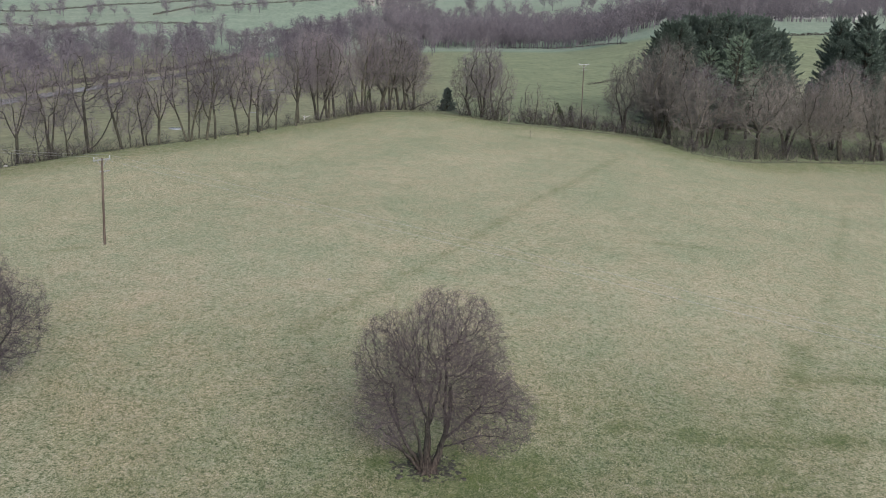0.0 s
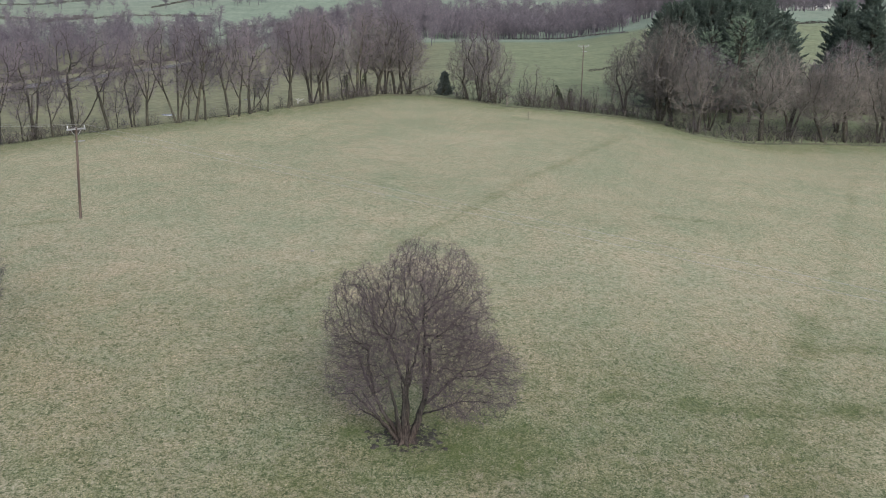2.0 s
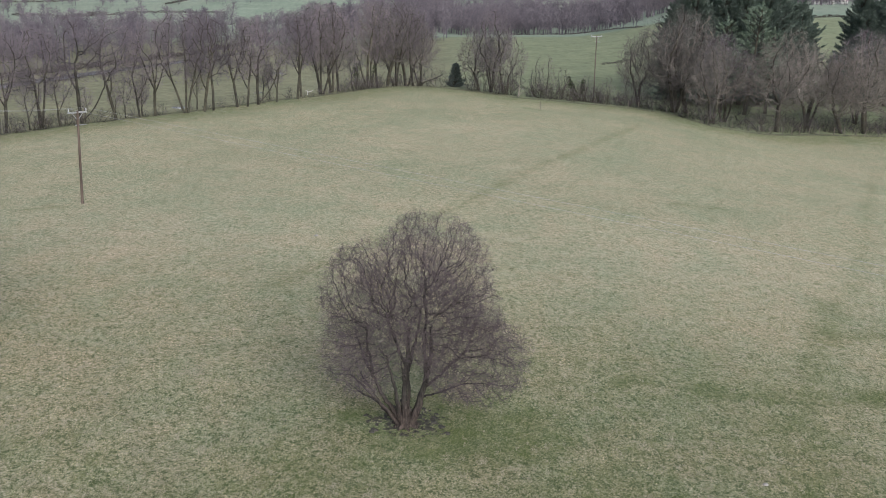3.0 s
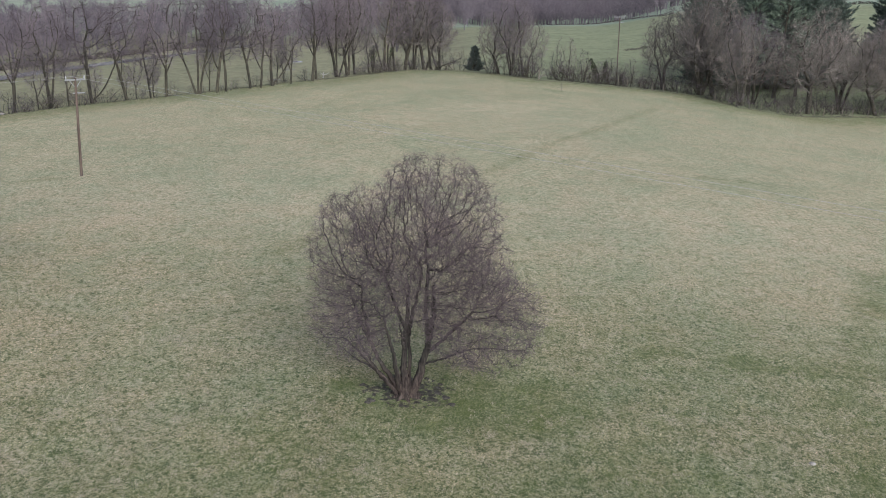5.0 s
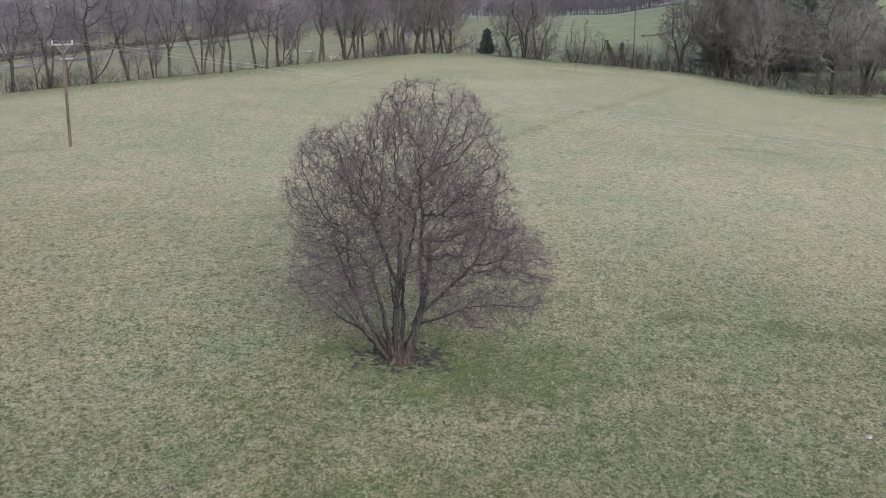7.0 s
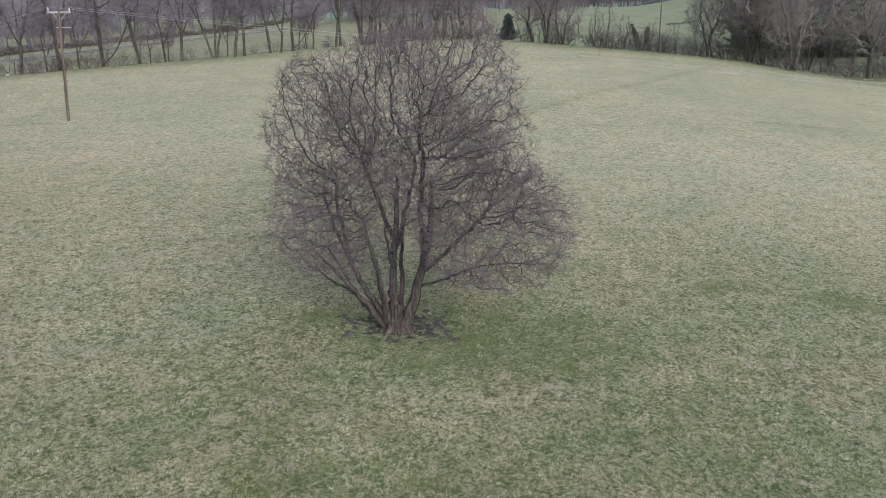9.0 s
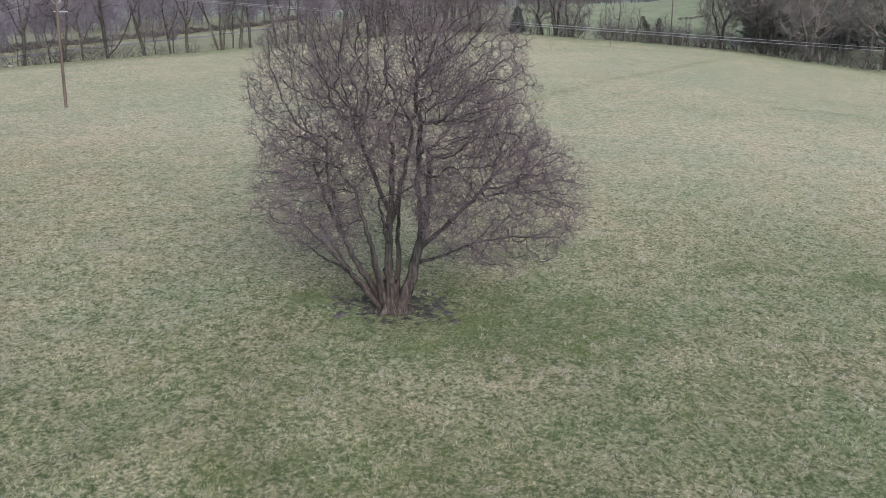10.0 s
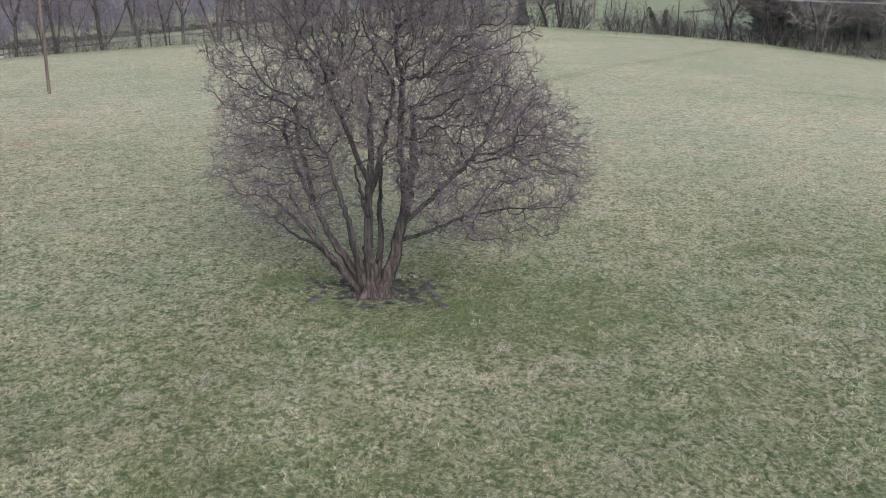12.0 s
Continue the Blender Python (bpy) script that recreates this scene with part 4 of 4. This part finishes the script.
def conifer(name, seed, height, width, mat, bare, count, per, size, rise=0.5, taper=0.8, long=0.5, slim=0.2):
    """Boughs in ragged whorls up the trunk, shorter towards the top. rise: how steeply they climb; long: share of the reach that is needled."""
    rng = np.random.default_rng(seed)
    thing = new(name)
    pts, rad = grow(rng, vec([(0, 0, -0.3)]), vec([(0.02, 0, 1)]), vec([height * 0.97]), vec([0.02 * height]), 8, 0.02, 0.05, 0.15)
    tube_part("trunk", [(pts, rad, 8)], BARK, thing)
    boughs, limbs = [], []
    for i in range(count):
        t = (i + rng.random()) / count
        z = height * (bare + (0.96 - bare) * t)
        reach = width * (0.06 + 0.94 * (1 - t) ** taper) * rng.uniform(0.62, 1.08) * (0.88 + 0.16 * math.sin(9 * t + seed))
        a = i * 2.4 + rng.random()
        root = vec((0.02 * z, 0, z - 0.5))
        tip = vec((reach * math.cos(a), reach * math.sin(a), z + rise * reach * rng.uniform(0.3, 1.2) * (0.35 + t)))
        inner = root + (tip - root) * (1 - long)
        boughs.append((inner, tip))
        limbs.append((root, tip))
    boughs.append((vec((0.02 * height, 0, height * 0.9)), vec((0.02 * height, 0, height * 1.02))))
    k = np.linspace(0, 0.9, 3)[None, :, None]
    a, b = vec([p for p, _ in limbs]), vec([q for _, q in limbs])
    tube_part("branchwork", [(a[:, None] * (1 - k) + b[:, None] * k, np.full((len(a), 3), 0.04), 3)], BARK, thing)
    tagged(part("foliage", data_mesh("foliage", *fronds(rng, boughs, per, size, slim), mat), thing), kind="stuff")
    return thing


DARK_PINES = [conifer("conifer_tree", 41, 23.5, 7.4, PINE, 0.04, 480, 64, 0.55, 0.8, 0.42, 0.5, 0.17), conifer("conifer_tree", 42, 22.5, 7.8, PINE, 0.04, 480, 64, 0.55, 0.65, 0.5, 0.5, 0.17)]
plant(DARK_PINES, [(x, y, k % 2, 67 * k, s) for k, (x, y, s) in enumerate(((48.4, 180, 0.92), (50.9, 184, 1.06), (53.4, 179, 1.03), (55.6, 186, 1.12), (57.9, 180, 1.06), (60.2, 185, 1.11), (62.4, 180, 1.1), (64.6, 186, 1.09), (66.8, 180, 1.07), (69.0, 186, 1.12), (71.2, 181, 1.07), (73.4, 186, 1.07), (75.7, 182, 0.94), (89.5, 181, 0.9), (92, 186, 1.05), (94.4, 180, 1.02), (97, 186, 1.08), (99.6, 181, 0.95), (102.4, 185, 0.98), (106, 181, 0.98)))],
      "tall dark green conifer behind the bare trees", "conifer", "conifers behind the fence", -9.0)
plant([conifer("scots_pine", 43, 19, 5.4, PINE_PALE, 0.32, 130, 110, 0.38, 0.35, 0.42, 0.35, 0.22)], [(59.0, 166, 0, 0, 1.16), (64.0, 168, 0, 120, 0.9), (55.0, 169, 0, 220, 1.0)], "grey-green scots pine with rounded foliage", "conifer", "scots pines by the fence")
plant([conifer("young_conifer", 44, 4.9, 2.4, PINE_GREY, 0.02, 150, 40, 0.36, 0.55, 0.65, 0.6, 0.22)], [(-0.6, 168.5, 0, 0, 1.0), (97, 213, 0, 90, 1.5), (101, 217, 0, 200, 1.3)], "small grey-green conifer at the hedge gap", "conifer", "young conifers")


# ---- snags and stumps at the hedge ----
def snag(seed, x, y, stems, mat, label, ivy=0):
    rng = np.random.default_rng(seed)
    thing = new("ivy_clad_stump" if ivy else "dead_tree")
    st = vec(stems)
    lean, turn = np.radians(st[:, 3]), np.radians(st[:, 4])
    way = np.stack([np.sin(lean) * np.cos(turn), np.sin(lean) * np.sin(turn), np.cos(lean)], -1)
    pts, rad = grow(rng, st[:, :3], way, st[:, 5], st[:, 6], 8, 0.12, 0.03, 0.35)
    for i in range(len(st)):
        tube_part("trunk" if i == 0 else "branch", [(pts[i:i + 1], rad[i:i + 1], 7)], mat, thing)
    if ivy:
        lobes = [(pts[i, k], vec((0.45, 0.45, 0.55)) * rng.uniform(0.7, 1.3)) for i in range(len(st)) for k in range(2, 8)]
        tagged(part("ivy", data_mesh("ivy", *sprays(rng, lobes, ivy, 0.22), IVY), thing, "dark glossy ivy"), kind="stuff")
    thing.matrix_basis = stand(thing, x, y)
    return tagged(thing, label, "stump" if ivy else "tree")


snag(51, -28.0, 149, [(0, 0, -0.2, 22, 30, 1.3, 0.13), (0.3, 0, 0.6, 66, 10, 1.0, 0.10), (0.2, 0, 0.5, 40, 170, 0.8, 0.07)], DEAD, "bleached white forked stump below the alders")
snag(53, 20.4, 158.5, [(0, 0, -0.2, 6, 0, 4.2, 0.2), (0, 0, 1.6, 40, 350, 2.4, 0.12)], BARK, "short broken trunk in the hedge")
snag(54, 23.3, 158, [(0, 0, -0.2, 8, 170, 4.8, 0.28), (0.2, 0, -0.2, 20, 350, 4.0, 0.16), (-0.2, 0, 0.6, 30, 190, 2.8, 0.14)], BARK, "old stump thickly covered with ivy", 110)
snag(55, -20.2, 158.5, [(0, 0, -0.2, 5, 0, 5.0, 0.25), (0, 0, 1, 20, 200, 3.2, 0.12)], BARK, "hedge trunk covered with ivy", 60)
snag(56, -17.2, 160.5, [(0, 0, -0.2, 4, 90, 4.2, 0.22)], BARK, "hedge trunk covered with ivy", 60)
snag(57, -8.5, 165, [(0, 0, 0.15, 84, 20, 6.5, 0.16), (2.0, 0.5, 0.4, 60, 60, 2.0, 0.07)], BARK, "fallen bare trunk lying along the hedge")
snag(58, 11.6, 154.5, [(0, 0, -0.2, 8, 30, 2.4, 0.16), (0, 0, 0.2, 60, 0, 1.6, 0.1)], POST, "pale split stump by the hedge")


# ---- power line ----
def lathe(profile, sides=12):
    verts = [(r * math.cos(a), r * math.sin(a), z) for r, z in profile for a in (j * 2 * math.pi / sides for j in range(sides))]
    n = len(profile)
    return verts, [(i * sides + j, i * sides + (j + 1) % sides, (i + 1) * sides + (j + 1) % sides, (i + 1) * sides + j) for i in range(n - 1) for j in range(sides)]


def bar(a, b, w, h):
    """A square bar from a to b with softened edges."""
    a, b = Vector(a), Vector(b)
    bm = bmesh.new()
    bmesh.ops.create_cube(bm, size=1)
    bmesh.ops.scale(bm, vec=(w, (b - a).length, h), verts=bm.verts)
    bmesh.ops.bevel(bm, geom=bm.edges[:], offset=min(w, h) * 0.12, segments=1, affect="EDGES")
    q = (b - a).to_track_quat("Y", "Z").to_matrix().to_4x4()
    bmesh.ops.transform(bm, matrix=Matrix.Translation((a + b) / 2) @ q, verts=bm.verts)
    me = bpy.data.meshes.new("bar")
    bm.to_mesh(me)
    bm.free()
    return me


def with_mat(me, mat):
    me.materials.append(mat)
    return me


def power_pole(x, y, height, arms, lean_x, turn, label, low_arm=True):
    """A round pole; arms: half length of the crossarm, set across the line at turn degrees."""
    thing = new("power_pole")
    prof = [(0.108, -0.5), (0.108, 0.2), (0.102, height * 0.3), (0.094, height * 0.6), (0.086, height * 0.9), (0.082, height), (0.06, height + 0.05), (0.001, height + 0.06)]
    part("shaft", data_mesh("shaft", *lathe(prof, 14), POLE, True), thing)
    c, s = math.cos(radians(turn)), math.sin(radians(turn))
    zt = height - 0.12
    crossarm = part("crossarm", with_mat(bar((-arms * c, -arms * s, zt), (arms * c, arms * s, zt), 0.1, 0.12), STEEL), thing, "galvanised crossarm")
    for k in (-1, 1):
        part("brace", with_mat(bar((k * arms * 0.6 * c, k * arms * 0.6 * s, zt), (0.1 * k * c, 0.1 * k * s, zt - 0.55), 0.04, 0.04), STEEL), thing)
    ins = data_mesh("insulator", *lathe([(0.02, 0), (0.02, 0.07), (0.06, 0.08), (0.035, 0.12), (0.06, 0.14), (0.035, 0.18), (0.055, 0.20), (0.03, 0.25), (0.001, 0.26)], 10), GLAZE, True)
    for k in (-1, 1):
        o = part("insulator", ins, crossarm, "white porcelain insulator")
        o.location = (k * (arms - 0.08) * c, k * (arms - 0.08) * s, zt + 0.05)
    if low_arm:
        part("lower_arm", with_mat(bar((-0.25 * c, -0.25 * s, height - 1.15), (0.75 * c, 0.75 * s, height - 1.15), 0.08, 0.08), STEEL), thing)
        part("collar", data_mesh("collar", *lathe([(0.10, height - 1.25), (0.12, height - 1.24), (0.12, height - 1.12), (0.10, height - 1.11)], 12), POLE, True), thing)
    thing.matrix_basis = pose(x, y, float(land(x, y)), 0, lean_x, 0)
    return tagged(thing, label, "power pole", "poles of the power line")


def on_pole(x, y, height, lean, arms, turn, k):
    m = pose(x, y, float(land(x, y)), 0, lean, 0)
    return m @ Vector((k * (arms - 0.08) * math.cos(radians(turn)), k * (arms - 0.08) * math.sin(radians(turn)), height + 0.22))


MAIN, EAST, WEST = (-30.4, 65.5, 7.75, 4.9, 0.85, 60), (59.5, 12.2, 8.9, 0, 0.85, 60), (-76, 103, 7.6, 0, 0.85, 50)
power_pole(MAIN[0], MAIN[1], MAIN[2], MAIN[4], MAIN[3], MAIN[5], "leaning brown wooden power pole in the pasture")
power_pole(EAST[0], EAST[1], EAST[2], EAST[4], EAST[3], EAST[5], "brown wooden power pole carrying two wires")
power_pole(WEST[0], WEST[1], WEST[2], WEST[4], WEST[3], WEST[5], "brown wooden power pole beyond the alders")
power_pole(26.9, 160, 12.6, 1.1, -0.5, 10, "tall brown power pole standing in the hedge")
for (a, b, sag) in ((MAIN, EAST, 0.05), (MAIN, WEST, 0.6)):
    for k in (-1, 1):
        p, q = on_pole(*a, k), on_pole(*b, k)
        t = np.linspace(0, 1, 25)[:, None]
        line = np.array(p) * (1 - t) + np.array(q) * t
        line[:, 2] -= 4 * sag * (t * (1 - t))[:, 0]
        tagged(new("overhead_wire", data_mesh("overhead_wire", *tubes([(line[None], np.full((1, 25), 0.006), 6)]), WIRE, True)), "pale bare overhead wire between poles", "wire", "wires of the power line")


# ---- fence along the hedge ----
def fence_post():
    bm = bmesh.new()
    bmesh.ops.create_cone(bm, cap_ends=True, segments=8, radius1=0.065, radius2=0.06, depth=1.7)
    bmesh.ops.translate(bm, vec=(0, 0, 0.55), verts=bm.verts)
    top = [v for v in bm.verts if v.co.z > 1.2]
    for v in top:
        v.co.z += 0.05 * v.co.x / 0.06
    bmesh.ops.bevel(bm, geom=[e for e in bm.edges if all(v in top for v in e.verts)], offset=0.01, segments=1, affect="EDGES")
    me = bpy.data.meshes.new("fence_post")
    bm.to_mesh(me)
    bm.free()
    return with_mat(me, POST)


POST_MESH = fence_post()
fence_line = vec([(26, 154.4), (33, 154.6), (40.6, 152.6), (44.2, 139.6), (51, 138), (64, 143.4), (96, 150.5)])
cum = np.r_[0, np.cumsum(np.hypot(*np.diff(fence_line, axis=0).T))]
for d in np.arange(0, cum[-1], 2.3):
    d += rng.normal(0, 0.25)
    x, y = float(np.interp(d, cum, fence_line[:, 0])), float(np.interp(d, cum, fence_line[:, 1]))
    ob = new("fence_post", POST_MESH)
    ob.matrix_basis = pose(x, y, float(land(x, y)) - 0.05, rng.normal(0, 4), rng.normal(0, 4), rng.random() * 360) @ Matrix.Diagonal((1, 1, rng.uniform(0.85, 1.1), 1))
    tagged(ob, "weathered grey wooden fence post", "fence post", "posts of the hedge fence")
stake = new("marker_stake", POST_MESH)
stake.matrix_basis = stand(stake, 14.2, 136.2) @ Matrix.Diagonal((0.7, 0.7, 1.0, 1))
tagged(stake, "thin wooden stake standing in the pasture", "stake")


# ---- small pale things in the grass ----
def stone(x, y, size, seed):
    bm = bmesh.new()
    bmesh.ops.create_icosphere(bm, subdivisions=2, radius=size)
    for v in bm.verts:
        v.co = Vector((v.co.x * 1.3, v.co.y, v.co.z * 0.7)) * (1 + 0.25 * noise.noise(v.co * (2.0 / size) + Vector((seed, 0, 0))))
    me = bpy.data.meshes.new("pale_stone")
    bm.to_mesh(me)
    bm.free()
    ob = new("pale_stone", with_mat(me, STONE))
    ob.matrix_basis = stand(ob, x, y, seed * 40) @ Matrix.Translation((0, 0, size * 0.35))
    tagged(ob, "small pale stone lying in the grass", "stone", "stones in the grass")


for k, (x, y, size) in enumerate(((13.25, 29.4, 0.09), (-9.2, 57.2, 0.12), (-58, 99.5, 0.25))):
    stone(x, y, size, k)


def clod(x, y, size, seed):
    bm = bmesh.new()
    bmesh.ops.create_icosphere(bm, subdivisions=2, radius=size)
    for v in bm.verts:
        v.co = Vector((v.co.x * 1.4, v.co.y, v.co.z * 0.6)) * (1 + 0.55 * noise.noise(v.co * (2.4 / size) + Vector((seed, 3, 0))))
    me = bpy.data.meshes.new("soil_clod")
    bm.to_mesh(me)
    bm.free()
    ob = new("soil_clod", with_mat(me, SOIL))
    ob.matrix_basis = stand(ob, x, y, seed * 70)
    tagged(ob, "dark clod of trodden soil under the hawthorn", "clod", "clods round the hawthorn")


for k in range(22):
    a, d = rng.random() * 2 * math.pi, rng.uniform(0.55, 1.5)
    clod(TREE[0] + 1.3 * d * math.cos(a), TREE[1] + d * math.sin(a), float(rng.uniform(0.05, 0.12)), k)


# ---- houses ----
def house(x, y, turn, w, d, h, label, roof_mat=None, lift=0.0, wall_mat=None):
    thing = new("house")
    half = 0.42 * w
    v = [(-w / 2, -d / 2, -2), (w / 2, -d / 2, -2), (w / 2, d / 2, -2), (-w / 2, d / 2, -2), (-w / 2, -d / 2, h), (w / 2, -d / 2, h), (w / 2, d / 2, h), (-w / 2, d / 2, h), (0, -d / 2, h + half), (0, d / 2, h + half)]
    me = bpy.data.meshes.new("wall")
    me.from_pydata(v, [], [(0, 1, 5, 8, 4), (2, 3, 7, 9, 6), (1, 2, 6, 5), (3, 0, 4, 7)])
    part("wall", with_mat(me, wall_mat or RENDER), thing)
    for k in (-1, 1):
        o = 0.35
        p = [(k * (w / 2 + o), -d / 2 - o, h - o * 0.84), (k * (w / 2 + o), d / 2 + o, h - o * 0.84), (0, d / 2 + o, h + half + 0.05), (0, -d / 2 - o, h + half + 0.05)]
        q = [(a, b, c + 0.2) for a, b, c in p]
        me = bpy.data.meshes.new("roof")
        me.from_pydata(p + q, [], [(3, 2, 1, 0), (4, 5, 6, 7), (0, 1, 5, 4), (1, 2, 6, 5), (2, 3, 7, 6), (3, 0, 4, 7)])
        roof = part("roof", with_mat(me, roof_mat or SLATE), thing)
    for k in (-1, 1):
        part("chimney", with_mat(bar((0, k * (d / 2 - 0.5), h + half - 0.6), (0, k * (d / 2 - 0.5), h + half + 1.2), 0.9, 0.6), RENDER), roof)
    for z in ((1.0, 3.6) if h > 4 else (1.0,)):
        for k in (-1, 1):
            wx = k * w * 0.24
            part("window", with_mat(bar((wx, -d / 2 - 0.04, z), (wx, -d / 2 - 0.04, z + 1.3), 1.1, 0.12), PANE), thing)
            for e in (-1, 1):
                part("window", with_mat(bar((e * (w / 2 + 0.04), k * d * 0.25, z), (e * (w / 2 + 0.04), k * d * 0.25, z + 1.3), 0.12, 1.1), PANE), thing)
    part("door", with_mat(bar((0, -d / 2 - 0.04, 0), (0, -d / 2 - 0.04, 2.1), 1.0, 0.12), POLE), thing)
    thing.matrix_basis = pose(x, y, float(land(x, y)) + lift, 0, 0, turn)
    return tagged(thing, label, "house", "houses of the village")


for x, y, turn, w, d, h in ((318, 702, 20, 7, 9, 5.2), (340, 678, -15, 7.5, 8, 5.4), (300, 703, 70, 5, 7, 3.0), (304, 692, 35, 4.5, 6, 2.6), (277, 690, 40, 5, 7, 4), (262, 700, 80, 5, 7, 4), (400, 840, 10, 7, 9, 5)):
    house(x, y, turn, w, d, h, "white rendered house with a slate roof")
for x, y, turn in ((-66, 640, 60), (-58, 662, 20), (-49, 676, 75), (-52, 690, 10), (-40, 700, 50), (-34, 690, 85), (-60, 700, 30)):
    house(x, y, turn, 6, 9, 4.2, "pale village house with a grey roof", wall_mat=STONE)


# ---- hedges and walls of the far fields ----
def hedge(line, height, wide, per_metre, label, seed):
    r = np.random.default_rng(seed)
    line = vec(line)
    seg = np.hypot(*np.diff(line, axis=0).T)
    cum = np.r_[0, np.cumsum(seg)]
    n = int(cum[-1] * per_metre)
    d = r.random(n) * cum[-1]
    x = np.interp(d, cum, line[:, 0]) + r.normal(0, wide * 0.3, n)
    y = np.interp(d, cum, line[:, 1]) + r.normal(0, wide * 0.3, n)
    top = height * (0.75 + 0.35 * np.sin(d * 0.7) * np.sin(d * 0.23))
    p = np.stack([x, y, land(x, y) + top * r.random(n)], -1)
    a, b = unit(r.normal(size=(n, 3))), unit(r.normal(size=(n, 3)))
    size = 0.17 * height * (0.6 + 0.8 * r.random((n, 1)))
    v = np.stack([p - a * size, p + b * size, p + a * size, p - b * size], 1).reshape(-1, 3)
    tagged(new("hedge", data_mesh("hedge", v, np.arange(4 * n).reshape(-1, 4), HEDGE)), label, "hedge", "hedges of the far fields", "stuff")


for k, (line, h) in enumerate((([(-275, 488), (-232, 486), (-198, 512), (-153, 518)], 1.8), ([(-330, 560), (-290, 562), (-256, 610), (-202, 646)], 1.8), ([(-204, 552), (-192, 598), (-138, 622), (-90, 640)], 1.8), ([(-130, 470), (-109, 486), (-87, 516), (-63, 568)], 2.0),
                               ([(29, 508), (57, 504), (76, 440), (87, 398)], 1.0), ([(43, 247), (55, 262)], 0.9), ([(140, 400), (170, 402), (240, 420)], 1.8), ([(-360, 700), (-250, 690), (-120, 690)], 1.8), ([(-240, 470), (-232, 486), (-222, 500)], 3.2), ([(-164, 160), (-141, 207), (-138, 234), (-131, 270), (-121, 312), (-111, 368), (-100, 432)], 2.6))):
    hedge(line, 0.8 * h, 1.3, 26, "dark cut hedge between far fields", k)


# ---- grass ----
def strands(name, r, x, y, length, half, arch, mat, label, swirl=0.9):
    """Limp blades that lie over one another: each arches up and falls back, neighbours lie much the same way."""
    n = len(x)
    lay = 2.2 * np.sin(0.9 * x + 1.3 * np.sin(0.7 * y)) + 2.0 * np.sin(1.1 * y + 0.8 * np.sin(0.6 * x) + 2) + r.normal(0, swirl, n)
    bend = lay + r.normal(0, 0.6, n)
    long = length * r.uniform(0.5, 1.3, n)
    rise = arch * r.uniform(0.4, 1.2, n)
    w = half * r.uniform(0.6, 1.3, n) * (1 + 0.018 * (y - 24))
    z = land(x, y)
    d1, d2 = np.stack([np.cos(lay), np.sin(lay)], -1), np.stack([np.cos(bend), np.sin(bend)], -1)
    p0 = np.c_[x, y, z - 0.01]
    p1 = np.c_[p0[:, :2] + d1 * (0.5 * long)[:, None], z + rise]
    p2 = np.c_[p1[:, :2] + d2 * (0.5 * long)[:, None], z + rise * r.uniform(0.1, 0.8, n)]
    s1 = np.c_[-d1[:, 1], d1[:, 0], np.zeros(n)] * w[:, None]
    v = np.stack([p0 - s1 * 0.7, p0 + s1 * 0.7, p1 - s1, p1 + s1, p2], 1).reshape(-1, 3)
    i = np.arange(n)[:, None, None] * 5
    f = (i + np.array([(0, 1, 3), (0, 3, 2), (2, 3, 4)])).reshape(-1, 3)
    me = data_mesh(name, v, f, mat)
    paint_zone(me, zones(v[:, 0], v[:, 1]))
    tagged(new(name, me), label, "grass", kind="stuff")


def field_spots(r, count, y0, y1, bias):
    """Places on the pasture in front of the camera's way, thinning out with distance, none on the bare soil."""
    y = y0 + (y1 - y0) * r.random(count) ** bias
    x = (r.random(count) * 2 - 1) * (0.68 * y - 3) + 0.5
    ok = np.hypot((x - TREE[0]) / 1.3, y - TREE[1]) > 0.8 + 1.0 * r.random(count)
    ok &= r.random(count) < 1 - ss(0.72, 1.0, (y - y0) / (y1 - y0))
    return x[ok], y[ok]


g = np.random.default_rng(5)
strands("grass", g, *field_spots(g, 250000, 22.5, 56, 1.5), 0.16, 0.0078, 0.032, GRASS, "short tufted winter grass, straw and olive")
hx, hy = field_spots(g, 4400, 22.5, 64, 1.25)
keep = g.random(len(hx)) > 0.9 * zones(hx, hy)[:, 1]
hx, hy = np.repeat(hx[keep], 20), np.repeat(hy[keep], 20)
strands("straw_tussocks", g, hx + g.normal(0, 0.075, len(hx)), hy + g.normal(0, 0.075, len(hx)), 0.15, 0.0060, 0.045, STRAW, "pale matted tussocks of dead straw in the pasture", 2.5)
# the palest spots: centre, spread, blades
for cx, cy, wide, n in ((-10.9, 35.6, 0.42, 420), (5.15, 39.8, 0.14, 90), (3.6, 29.2, 0.10, 60), (-3.1, 27.4, 0.12, 70), (2.35, 29.6, 0.12, 70), (-1.8, 27.0, 0.10, 60), (9.0, 31.5, 0.16, 80), (-8.4, 29.4, 0.2, 110)):
    strands("straw_tussock", g, cx + g.normal(0, wide, n), cy + g.normal(0, wide, n), 0.17, 0.0075, 0.05, STRAW, "pale bleached tussock of dead straw", 2.5)
